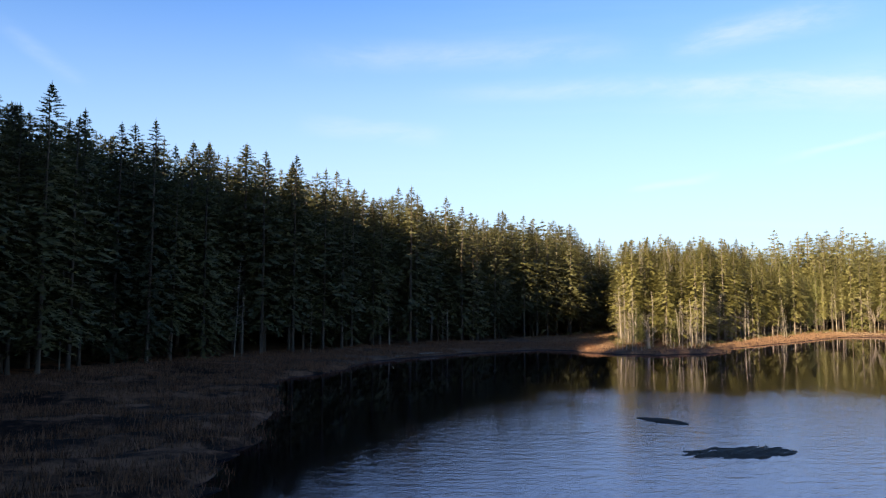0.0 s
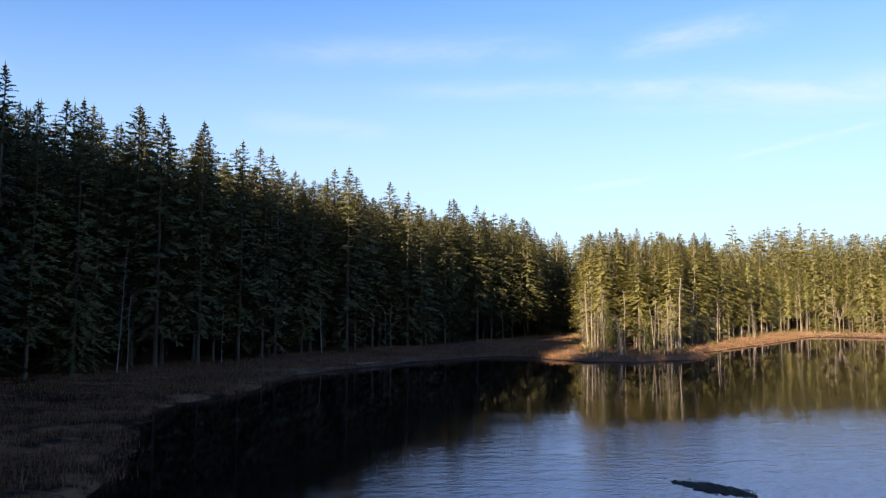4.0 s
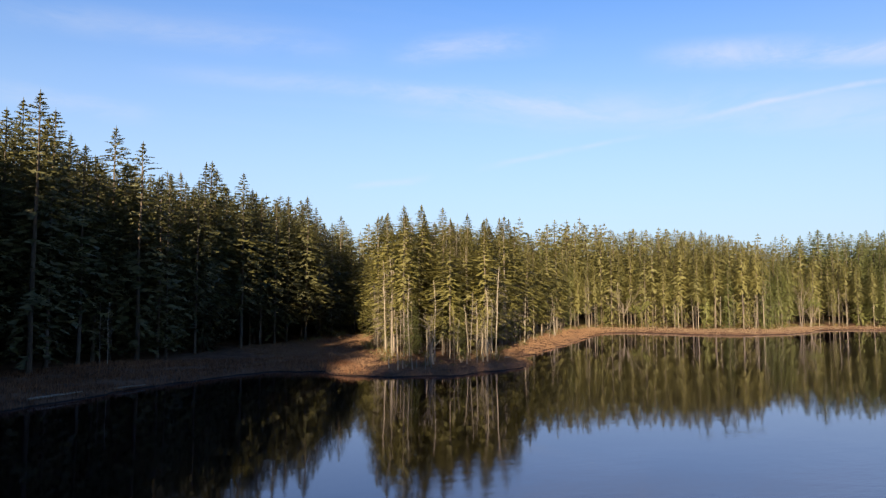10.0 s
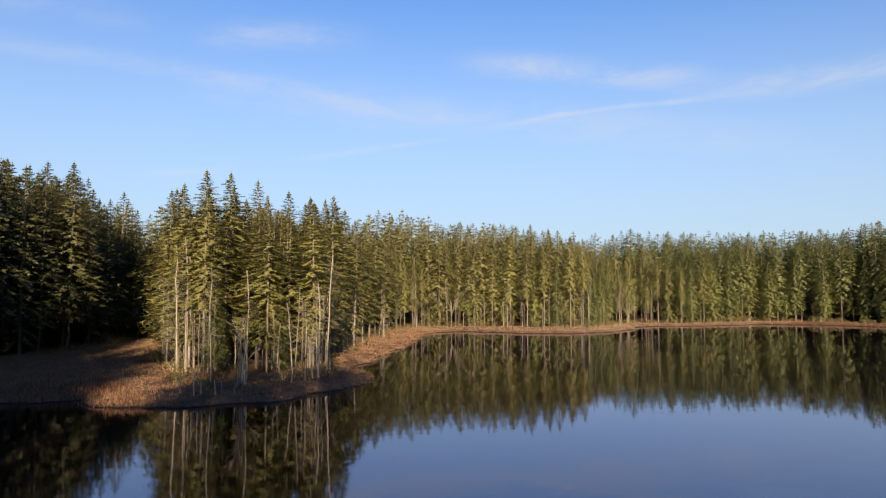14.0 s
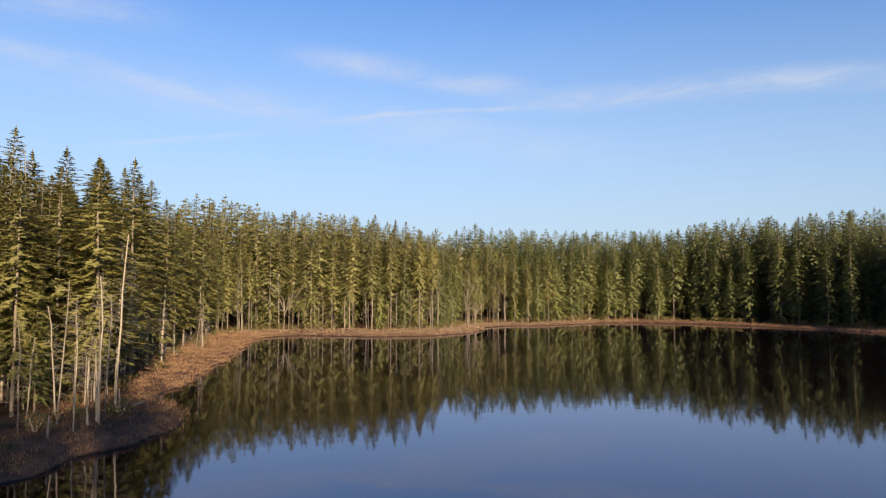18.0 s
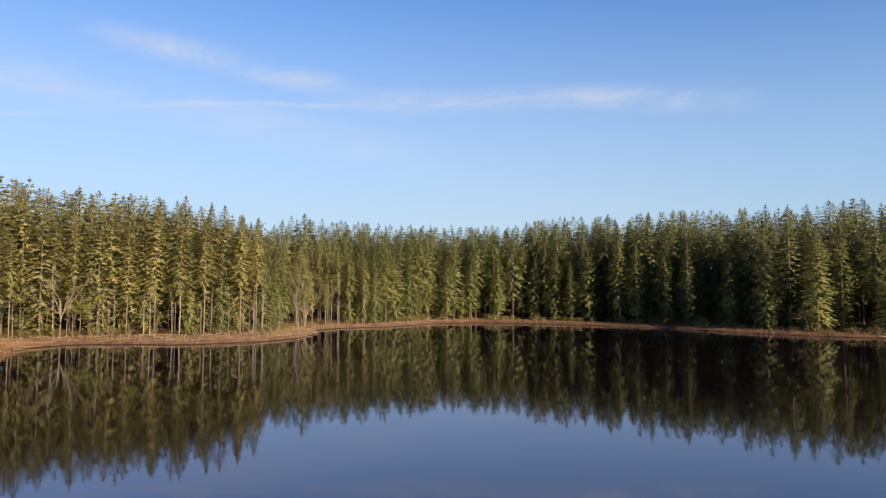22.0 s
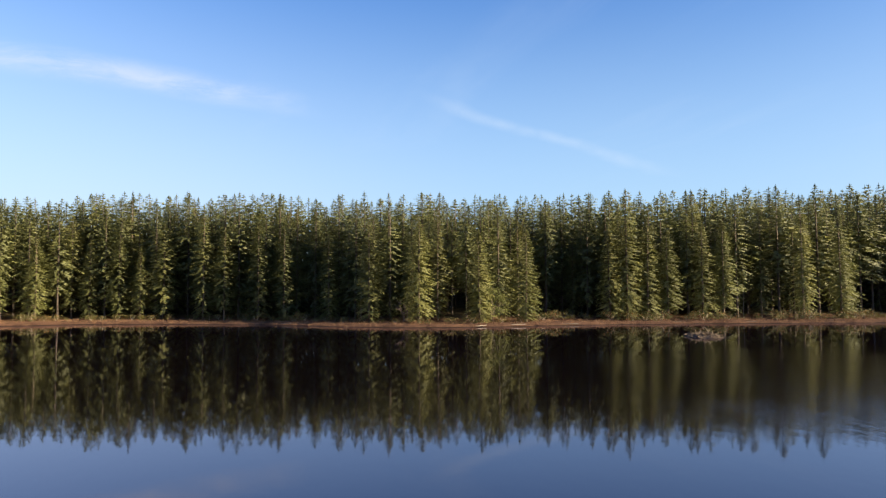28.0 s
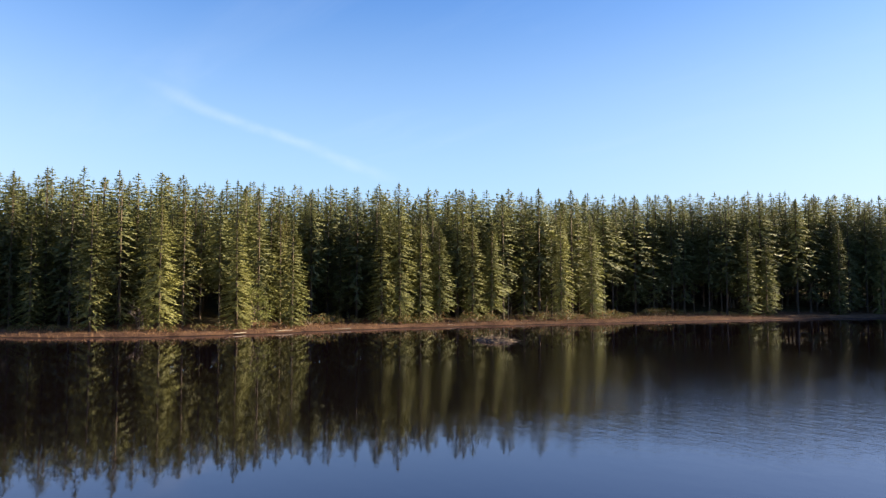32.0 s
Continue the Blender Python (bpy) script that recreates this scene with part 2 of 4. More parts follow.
def water_material():
    m, n = material("lake_water")
    pos = n.add("ShaderNodeNewGeometry").outputs["Position"]
    xyz = n.add("ShaderNodeSeparateXYZ", None, Vector=pos)
    # breeze on the southern reach, calm in the lee of the woods
    broad = n.noise(n.scale(pos, (1, 1.6, 1)), 0.018, 3.0)
    small = n.noise(pos, 0.07, 3.0)
    reach = n.math("ADD", n.math("ADD", xyz.outputs[1], n.math("MULTIPLY", broad, 90.0)), n.math("MULTIPLY", small, 30.0))
    breeze = n.step(reach, 112.0, 142.0, 1.0, 0.0)
    breeze = n.math("MULTIPLY", breeze, n.step(n.math("ADD", xyz.outputs[0], n.math("MULTIPLY", small, 24.0)), 58.0, 86.0, 1.0, 0.0))
    lee = n.math("SUBTRACT", xyz.outputs[0], n.math("MULTIPLY", xyz.outputs[1], 0.3))
    breeze = n.math("MULTIPLY", breeze, n.step(n.math("ADD", lee, n.math("MULTIPLY", small, 6.0)), -20.0, -9.0))
    # a light cat's-paw on the open water towards the east
    paw = n.vmath("LENGTH", n.vmath("MULTIPLY", n.vmath("SUBTRACT", pos, (116.0, 52.0, 0.0)), (0.026, 0.024, 0.0)))
    paw = n.step(n.math("ADD", paw, n.math("MULTIPLY", n.noise(n.scale(pos, (1, 1.4, 1)), 0.06, 4.0), 0.8)), 0.85, 1.45, 0.55, 0.0)
    ruffled = n.math("MULTIPLY", breeze, 0.75)
    breeze = n.math("MAXIMUM", breeze, paw)
    swell = n.noise(n.scale(pos, (0.9, 1.5, 1)), 0.7, 2.0, 0.4)
    ripple = n.noise(n.scale(pos, (1.0, 1.9, 1)), 1.6, 4.0, 0.65)
    h = n.math("ADD", n.math("MULTIPLY", swell, 0.003), n.math("MULTIPLY", ripple, n.math("ADD", n.math("MULTIPLY", breeze, 0.022), 0.0009)))
    chop = n.noise(n.scale(pos, (0.8, 1.5, 1)), 0.75, 3.0, 0.6)
    h = n.math("ADD", h, n.math("MULTIPLY", chop, n.math("MULTIPLY", breeze, 0.045)))
    b = n.add("ShaderNodeBump", None, Strength=1.0, Distance=1.0, Height=h)
    rough = n.math("ADD", n.math("MULTIPLY", breeze, 0.02), 0.015)
    gloss = n.add("ShaderNodeBsdfGlossy", None, Color=(0.84, 0.84, 1.0, 1), Roughness=rough, Normal=b.outputs[0])
    depth = n.add("ShaderNodeBsdfDiffuse", None, Color=(0.005, 0.0032, 0.0035, 1))
    share = n.add("ShaderNodeFresnel", None, IOR=n.math("ADD", ruffled, 1.66), Normal=b.outputs[0])
    finish(n, n.add("ShaderNodeMixShader", None, i0=share.outputs[0], i1=depth.outputs[0], i2=gloss.outputs[0]).outputs[0])
    return m


def simple(name, a, b, scale, rough=0.9, bump=0.4, dist=0.05):
    m, n = material(name)
    pos = n.add("ShaderNodeNewGeometry").outputs["Position"]
    isl = n.add("ShaderNodeNewGeometry").outputs["Random Per Island"]
    g, s = n.noise(pos, scale, 5.0, 0.65), n.noise(pos, scale * 0.12, 3.0)
    f = n.math("ADD", n.math("MULTIPLY", g, 0.45), n.math("ADD", n.math("MULTIPLY", s, 0.3), n.math("MULTIPLY", isl, 0.35)))
    c = n.mix(n.step(f, 0.3, 0.8), a, b)
    bu = n.add("ShaderNodeBump", None, Strength=bump, Distance=dist, Height=g)
    d = n.add("ShaderNodeBsdfPrincipled", None, Base_Color=c, Roughness=rough, Normal=bu.outputs[0])
    d.inputs["Specular IOR Level"].default_value = 0.2
    finish(n, d.outputs[0])
    return m


NEEDLES = foliage("conifer_needles", (0.085, 0.079, 0.026, 1), (0.250, 0.218, 0.070, 1), (0.347, 0.241, 0.123, 1))
NEEDLES_SPIT = foliage("brown_green_needles", (0.068, 0.060, 0.017, 1), (0.200, 0.173, 0.046, 1), (0.25, 0.180, 0.090, 1), 0.08)
NEEDLES_FAR = foliage("conifer_needles_woods", (0.085, 0.079, 0.026, 1), (0.250, 0.218, 0.070, 1), (0.347, 0.241, 0.123, 1), 0.08, True)
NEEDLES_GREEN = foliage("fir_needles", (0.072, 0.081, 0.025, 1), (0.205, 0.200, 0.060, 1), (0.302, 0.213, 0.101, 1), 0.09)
# East trees behind the front row: gap shade darkened into the needles.
NEEDLES_EAST = foliage("shade_toned_woods_needles", (0.049, 0.059, 0.020, 1), (0.185, 0.183, 0.056, 1), (0.302, 0.213, 0.101, 1), 0.08, True)
NEEDLES_SHADY = foliage("shade_toned_fir_needles", (0.053, 0.060, 0.019, 1), (0.185, 0.174, 0.050, 1), (0.269, 0.190, 0.090, 1), 0.08)
# West needles: the shade these woods stand in is darkened into the colour.
NEEDLES_DARK = foliage("shade_darkened_needles", (0.029, 0.032, 0.012, 1), (0.160, 0.140, 0.045, 1), (0.224, 0.157, 0.078, 1), 0.05)
NEEDLES_WEST = foliage("shade_darkened_needles_woods", (0.029, 0.032, 0.012, 1), (0.160, 0.140, 0.045, 1), (0.224, 0.157, 0.078, 1), 0.05, True)
LEAVES = foliage("willow_leaves", (0.09, 0.10, 0.02, 1), (0.20, 0.20, 0.05, 1), (0.25, 0.17, 0.06, 1), 0.1)
SHRUB = foliage("shrub_leaves", (0.05, 0.055, 0.014, 1), (0.16, 0.13, 0.035, 1), (0.25, 0.11, 0.04, 1), 0.35)
TWIGS = bark("grey_twigs", (0.16, 0.12, 0.08, 1), (0.36, 0.29, 0.21, 1))
BARK = bark("conifer_bark", (0.038, 0.027, 0.019, 1), (0.15, 0.112, 0.075, 1))
BARK_PALE = bark("pale_bark", (0.075, 0.056, 0.042, 1), (0.23, 0.18, 0.135, 1))
DEADWOOD = bark("bleached_deadwood", (0.085, 0.066, 0.050, 1), (0.29, 0.235, 0.175, 1))
SEDGE = simple("dry_sedge", (0.085, 0.044, 0.025, 1), (0.26, 0.150, 0.080, 1), 1.5)
SEDGE_PALE = simple("pale_sedge", (0.12, 0.075, 0.045, 1), (0.32, 0.215, 0.13, 1), 1.5)
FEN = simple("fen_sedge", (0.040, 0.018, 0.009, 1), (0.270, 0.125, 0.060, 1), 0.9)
PEAT = simple("wet_peat", (0.012, 0.009, 0.007, 1), (0.065, 0.046, 0.032, 1), 2.0, 0.8, 0.8, 0.08)
STICKS = simple("weathered_sticks", (0.06, 0.042, 0.028, 1), (0.24, 0.175, 0.115, 1), 3.0)
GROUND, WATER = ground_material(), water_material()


# ---------------------------------------------------------------- mesh helpers
def mesh_of(name, verts, faces, mats, smooth=False, slots=None, normals=None):
    """A mesh from arrays: verts (n, 3) and faces (m, 3) or (m, 4)."""
    verts, faces = np.asarray(verts, np.float32), np.asarray(faces, np.int32)
    me = bpy.data.meshes.new(name)
    k = faces.shape[1]
    me.vertices.add(len(verts))
    me.vertices.foreach_set("co", verts.ravel())
    me.loops.add(faces.size)
    me.loops.foreach_set("vertex_index", faces.ravel())
    me.polygons.add(len(faces))
    me.polygons.foreach_set("loop_start", np.arange(0, faces.size, k, dtype=np.int32))
    if smooth:
        me.polygons.foreach_set("use_smooth", np.ones(len(faces), bool))
    for m in mats:
        me.materials.append(m)
    if slots is not None:
        me.polygons.foreach_set("material_index", np.asarray(slots, np.int32))
    me.update(calc_edges=True)
    if normals is not None:
        me.polygons.foreach_set("use_smooth", np.ones(len(faces), bool))
        me.normals_split_custom_set_from_vertices(np.asarray(normals, np.float32))
    return me


def part(name, me, parent, label=""):
    ob = new(name, me)
    ob.parent = parent
    if label:
        ob["label"] = label
    return ob


def thing(name, label, category, group="", kind=""):
    return tagged(new(name), label, category, group, kind)


class Bag:
    """Collects vertices and quads."""

    def __init__(self, tris=False):
        self.v, self.f, self.s, self.n, self.tris = [], [], [], 0, tris

    def add(self, v, f, slot=0):
        v, f = np.asarray(v, float), np.asarray(f, int)
        if self.tris and f.shape[1] == 4:
            f = np.concatenate([f[:, :3], f[:, [0, 2, 3]]])
        self.v.append(v)
        self.f.append(f + self.n)
        self.s.append(np.full(len(f), slot))
        self.n += len(v)

    def tube(self, points, radii, sides=6, slot=0, cap=True):
        """A tapered limb along points."""
        p, r = np.asarray(points, float), np.asarray(radii, float)
        d = np.gradient(p, axis=0)
        d /= np.linalg.norm(d, axis=1)[:, None] + 1e-9
        ref = np.where(np.abs(d[:, 2:3]) > 0.9, np.array([[1.0, 0, 0]]), np.array([[0, 0, 1.0]]))
        u = np.cross(d, ref)
        u /= np.linalg.norm(u, axis=1)[:, None]
        w = np.cross(d, u)
        a = np.arange(sides) * 2 * math.pi / sides
        ring = p[:, None] + r[:, None, None] * (np.cos(a)[None, :, None] * u[:, None] + np.sin(a)[None, :, None] * w[:, None])
        n = len(p)
        i, j = np.meshgrid(np.arange(n - 1), np.arange(sides), indexing="ij")
        k = (j + 1) % sides
        f = np.stack([i * sides + j, i * sides + k, (i + 1) * sides + k, (i + 1) * sides + j], -1).reshape(-1, 4)
        self.add(ring.reshape(-1, 3), f, slot)
        if cap and sides in (4, 6, 8):
            e = (n - 1) * sides
            q = [[e + m, e + m + 1, e + m + 2, e] if m + 2 < sides else None for m in range(1, sides - 1, 2)]
            self.f.append(np.array([x for x in q if x]) + self.n - n * sides)
            self.s.append(np.full(len(self.f[-1]), slot))

    def mesh(self, name, mats, smooth=False, normals=None):
        return mesh_of(name, np.concatenate(self.v), np.concatenate(self.f), mats, smooth, np.concatenate(self.s), normals)


def unit(v):
    return v / (np.linalg.norm(v, axis=-1, keepdims=True) + 1e-9)


# ---------------------------------------------------------------- the plan of the lake
SHORE_WEST = [(-44, -100), (-32, -60), (-20, -20), (-15, 5), (-12, 25), (-11, 35), (-13, 46), (-13, 54), (-16, 67), (-18, 80),
              (-14, 92), (-11, 108), (-6, 115), (3, 126), (11, 134), (20, 139.5), (25, 137)]
SHORE_SPIT = [(27.5, 131), (33, 126.5), (40, 125.5), (46, 128), (52, 131), (55.5, 136), (57, 141), (60, 146), (69, 155), (84, 170),
              (98, 184), (110, 197), (121, 208)]
SHORE_NORTH = [(131, 207), (134, 198), (138, 189), (149, 182), (158, 181), (176, 187), (188, 195), (200, 194), (210, 186), (222, 184), (236, 182)]
SHORE_EAST = [(246, 172), (248, 158), (243, 138), (231, 114), (217, 98), (209, 84), (206, 70), (206, 45), (202, 20), (192, -20), (181, -54), (163, -100)]
SHORE_SOUTH = [(148, -112), (120, -118), (60, -128), (-24, -126)]
SHORE = np.array(SHORE_WEST + SHORE_SPIT + SHORE_NORTH + SHORE_EAST + SHORE_SOUTH, float)

EDGE_WEST = [(-60, -120), (-40, -60), (-30, -22), (-27, 0), (-34, 13), (-43, 27), (-47, 45), (-46, 66), (-38, 93), (-31, 104), (-21, 116), (-8, 134), (1, 146), (16, 167), (32, 184), (42, 199), (50, 214)]
EDGE_SPIT = [(54, 212), (50, 192), (44, 172), (38.5, 150), (35.5, 133), (41, 130.5), (49, 134.5), (53, 142), (57, 150), (64, 159), (78, 174), (90, 188), (104, 204), (118, 219)]
EDGE_NORTH = [(134, 220), (144, 208), (150, 196), (160, 193), (174, 197), (186, 202), (200, 202), (213, 191), (224, 192), (240, 190)]
EDGE_EAST = [(253, 178), (255, 158), (249, 136), (237, 111), (223, 95), (214, 82), (211, 69), (212, 60), (217, 52), (216, 43), (210, 35), (207, 18), (198, -19), (202, -33), (196, -53), (184.5, -61), (168, -102)]
# Unseen southern wood edge, laid out for the shade its trees cast.
EDGE_SOUTH = [(154, -120), (120, -126), (60, -137), (-34, -136)]
EDGE = np.array(EDGE_WEST + EDGE_SPIT + EDGE_NORTH + EDGE_EAST + EDGE_SOUTH, float)


def signed(points, poly):
    """Distance to the outline, negative inside."""
    p = np.asarray(points, float)
    best, inside = np.full(len(p), 1e18), np.zeros(len(p), bool)
    for a, b in zip(poly, np.roll(poly, -1, 0)):
        ab = b - a
        t = np.clip(((p - a) @ ab) / (ab @ ab), 0, 1)
        best = np.minimum(best, ((p - a - t[:, None] * ab) ** 2).sum(1))
        if a[1] != b[1]:
            hit = ((a[1] > p[:, 1]) != (b[1] > p[:, 1])) & (p[:, 0] < (b[0] - a[0]) * (p[:, 1] - a[1]) / (b[1] - a[1]) + a[0])
            inside ^= hit
    return np.where(inside, -1, 1) * np.sqrt(best)


def wavy(x, y, s, seed=0.0):
    """Cheap smooth undulation between -1 and 1."""
    return (np.sin(x / s + 1.7 + seed) * np.cos(y / s * 1.13 - 0.6 + seed) + 0.6 * np.sin(x / s * 2.3 - y / s * 1.9 + seed * 3)
            + 0.4 * np.cos(x / s * 4.1 + y / s * 3.7 - seed)) / 2.0


def height(x, y):
    """The land's height over the lake."""
    x, y = np.asarray(x, float), np.asarray(y, float)
    p = np.stack([x.ravel(), y.ravel()], 1)
    d = signed(p, SHORE).reshape(x.shape) + 0.9 * wavy(x, y, 3.1) + 0.5 * wavy(x, y, 1.3, 2.0)
    e = signed(p, EDGE).reshape(x.shape)
    bog = np.clip((92 - y) / 15, 0, 1) * np.clip((-5 - x) / 4, 0, 1)
    d = d + bog * (1.6 * wavy(x, y, 2.3, 4.0) + 1.0 * wavy(x, y, 0.9, 1.0))
    land = 0.12 + 0.38 * np.clip(d / 2.0, 0, 1) + 0.03 * np.clip(d, 0, 14) + 0.16 * wavy(x, y, 5.0) * np.clip(d / 5, 0, 1)
    fen = np.clip((95 - y) / 20, 0, 1) * np.clip((-6 - x) / 4, 0, 1) * np.clip((e + 30) / 4, 0, 1) * np.clip((-4 - e) / 6, 0, 1)
    land = land - fen * (0.44 + 0.75 * wavy(x * 0.45, y * 1.5, 3.4, 1.0))
    slope = np.where(x > 150, 0.17, np.where(x < 20, 0.15, 0.07))
    slope = np.where((y > 180) & (x > 60) & (x < 235), 0.06, slope)
    hill = slope * np.clip(e - 6, 0, 110) + 0.8 * wavy(x, y, 23.0) * np.clip(e / 20, 0, 1)
    water = -0.25 + 0.22 * np.clip(d, -14, 0)
    return np.where(d > 0, land + np.maximum(hill, 0), water)


def axis(lo, hi, step, far):
    inner = np.arange(lo, hi + 0.01, step)
    out = [step * 1.35 ** k for k in range(1, 60)]
    out = np.cumsum(out)
    out = out[out < far]
    return np.concatenate([(lo - out)[::-1], inner, hi + out])


def build_ground():
    xs, ys = axis(-70, 275, 1.75, 2400), axis(-60, 235, 1.75, 2400)
    gx, gy = np.meshgrid(xs, ys, indexing="ij")
    z = height(gx, gy)
    v = np.stack([gx, gy, z], -1).reshape(-1, 3)
    nx, ny = len(xs), len(ys)
    i, j = np.meshgrid(np.arange(nx - 1), np.arange(ny - 1), indexing="ij")
    f = np.stack([i * ny + j, (i + 1) * ny + j, (i + 1) * ny + j + 1, i * ny + j + 1], -1).reshape(-1, 4)
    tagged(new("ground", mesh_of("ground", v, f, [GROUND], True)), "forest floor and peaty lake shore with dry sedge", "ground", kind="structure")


def build_water():
    xs, ys = np.linspace(-120, 300, 22), np.linspace(-240, 260, 26)
    gx, gy = np.meshgrid(xs, ys, indexing="ij")
    v = np.stack([gx, gy, gx * 0], -1).reshape(-1, 3)
    i, j = np.meshgrid(np.arange(21), np.arange(25), indexing="ij")
    f = np.stack([i * 26 + j, (i + 1) * 26 + j, (i + 1) * 26 + j + 1, i * 26 + j + 1], -1).reshape(-1, 4)
    tagged(new("water", mesh_of("water", v, f, [WATER], True)), "dark still lake mirroring sky and woods, ruffled by a breeze", "lake", kind="structure")


build_ground()
build_water()


# ---------------------------------------------------------------- conifers
def crown_arrays(rng, tall, base, reach, whorls, per, sprays, size=1.0, fat=1.0, shape=1.0, ragged=0.22):
    """Drooping boughs in whorls, each a row of needle sprays: quads as arrays."""
    k = (np.repeat(np.arange(whorls), per) + rng.normal(0, 0.17, whorls * per)).clip(0) / whorls
    u = 1 - (1 - np.clip(k, 0, 0.995)) ** 1.3
    nb = len(u)
    az = np.arange(nb) * 2.39996 + rng.uniform(-0.5, 0.5, nb)
    lump = 1 + 0.16 * np.sin(u * rng.uniform(14, 26) + rng.uniform(0, 6)) * np.cos(az + rng.uniform(0, 6)) + 0.10 * np.sin(2 * az + u * 9)
    r = reach * np.interp(u, [0, 0.12, 0.32, 0.6, 0.85, 1], [0.70, 0.96, 1.0, 0.79, 0.40, 0.025]) ** shape * lump * (1 + ragged * rng.normal(0, 1, nb)).clip(0.35, 1.5)
    z0 = base + (tall - base) * u
    rise = np.interp(u, [0, 0.5, 0.8, 1], [-0.26, -0.06, 0.18, 0.55]) + rng.normal(0, 0.09, nb)
    s = np.linspace(0.26, 1.0, sprays)[None] ** 0.8 + rng.uniform(-0.07, 0.07, (nb, sprays))
    side = np.where(np.arange(sprays) % 2 == 0, 1, -1)[None] * rng.uniform(0.35, 1.25, (nb, sprays))
    side[:, -1] *= 0.1
    out = np.stack([np.cos(az), np.sin(az)], 1)
    c = np.empty((nb, sprays, 3))
    c[..., :2] = out[:, None] * (r[:, None] * s)[..., None]
    c[..., 2] = z0[:, None] + r[:, None] * (rise[:, None] * s - 0.20 * s * s)
    a2 = az[:, None] + side
    length = (0.20 + 0.27 * r[:, None]) * rng.uniform(0.6, 1.3, (nb, sprays)) * size * (1.2 - 0.45 * s) * np.interp(u, [0.5, 1.0], [1.0, 0.45])[:, None]
    width = (0.05 + 0.095 * length) * rng.uniform(0.7, 1.3, (nb, sprays)) * fat
    d = unit(np.stack([np.cos(a2), np.sin(a2), rise[:, None] * 0.6 + rng.normal(-0.10, 0.26, (nb, sprays))], -1))
    lateral = np.stack([-np.sin(a2), np.cos(a2), rng.normal(0, 1.0, (nb, sprays))], -1)
    lateral = unit(lateral - (lateral * d).sum(-1, keepdims=True) * d)
    L, Wd = length[..., None], width[..., None]
    q = np.stack([c - d * L * 0.12 + lateral * Wd, c + d * L, c - d * L * 0.12 - lateral * Wd], 2).reshape(-1, 3)
    # the boughs themselves and the leading shoot
    o = np.stack([-np.sin(az), np.cos(az), 0 * az], 1) * 0.05
    foot = np.stack([0 * az, 0 * az, z0], 1)
    bough = np.stack([foot + o, c[:, -1], foot - o], 1).reshape(-1, 3)
    k = 6
    a = np.arange(k) * 2 * math.pi / k
    tip = np.empty((k, 3, 3))
    tip[:, 0] = np.stack([np.cos(a) * 0.12, np.sin(a) * 0.12, a * 0 + tall - 0.9], 1)
    tip[:, 1] = (0, 0, tall + 0.45)
    tip[:, 2] = np.stack([np.cos(a + 1) * 0.12, np.sin(a + 1) * 0.12, a * 0 + tall - 0.9], 1)
    v = np.concatenate([q, bough, tip.reshape(-1, 3)])
    # needles grow round each spray: soft normals that lean outward from the stem
    t = v.reshape(-1, 3, 3)
    mid = t.mean(1)
    away = unit(np.column_stack([mid[:, :2], 0.28 * (np.hypot(mid[:, 0], mid[:, 1]) + 0.4)]))
    n = unit(np.cross(t[:, 1] - t[:, 0], t[:, 2] - t[:, 0]))
    turned = (n * away).sum(1) < 0
    t[turned] = t[turned][:, ::-1]
    n[turned] *= -1
    n = unit(away * 0.95 + n * 0.30)
    return t.reshape(-1, 3), np.arange(len(v)).reshape(-1, 3), np.repeat(n, 3, 0)


def trunk_arrays(rng, tall, thick, sides=7, lean=0.0, top=0.02, stubs=0, base=0.0):
    b = Bag()
    z = np.array([-0.6, 0.0, 0.5, tall * 0.2, tall * 0.5, tall * 0.8, tall])
    wob = rng.normal(0, 0.05, (7, 2)) * np.linspace(0, 1, 7)[:, None] * tall / 20
    p = np.stack([wob[:, 0] + lean * z / tall, wob[:, 1], z], 1)
    r = thick * np.array([1.35, 1.25, 1.0, 0.86, 0.62, 0.33, 0.0]) + top
    b.tube(p, r, sides)
    for _ in range(stubs):
        h = rng.uniform(0.12, 1.0) * (min(base * 1.5 + 1, tall) if base else tall)
        a, l = rng.uniform(0, 6.28), rng.uniform(0.5, 2.0) * (1.1 - 0.6 * h / tall)
        x = np.interp(h, z, p[:, 0]), np.interp(h, z, p[:, 1])
        t = np.linspace(0, 1, 3)[:, None]
        o = np.array([math.cos(a), math.sin(a), rng.uniform(-0.45, 0.2)])
        b.tube(np.array([x[0], x[1], h]) + o * l * t + np.array([0, 0, -0.12]) * l * t * t, [0.045, 0.03, 0.008], 4, cap=False)
    return b


def conifer(rng, tall, base, reach, thick, detail, pale=False, stubs=10, ragged=0.22, size=0.82, fat=1.0, needles=None):
    """Trunk and crown meshes of one kind of tree."""
    whorls, per, sprays = detail
    v, f, n = crown_arrays(rng, tall, base, reach, whorls, per, sprays, size=size, ragged=ragged, fat=fat)
    crown = mesh_of("crown", v, f, [needles or NEEDLES], normals=n)
    trunk = trunk_arrays(rng, tall, thick, 8, rng.normal(0, 0.12), stubs=stubs, base=base).mesh("trunk", [BARK_PALE if pale else BARK], True)
    return trunk, crown


def stand(name, meshes, label, category, group, x, y, s=1.0, sz=1.0, turn=0.0, sink=0.0):
    """One tree as a thing: an Empty at its foot with trunk and crown."""
    trunk, crown = meshes
    root = thing(name, label, category, group)
    part("trunk", trunk, root)
    if crown is not None:
        part("crown", crown, root)
    root.location = (x, y, float(height(np.array([x]), np.array([y]))[0]) - sink)
    root.rotation_euler = (0, 0, turn)
    root.scale = (s, s, s * sz)
    return root


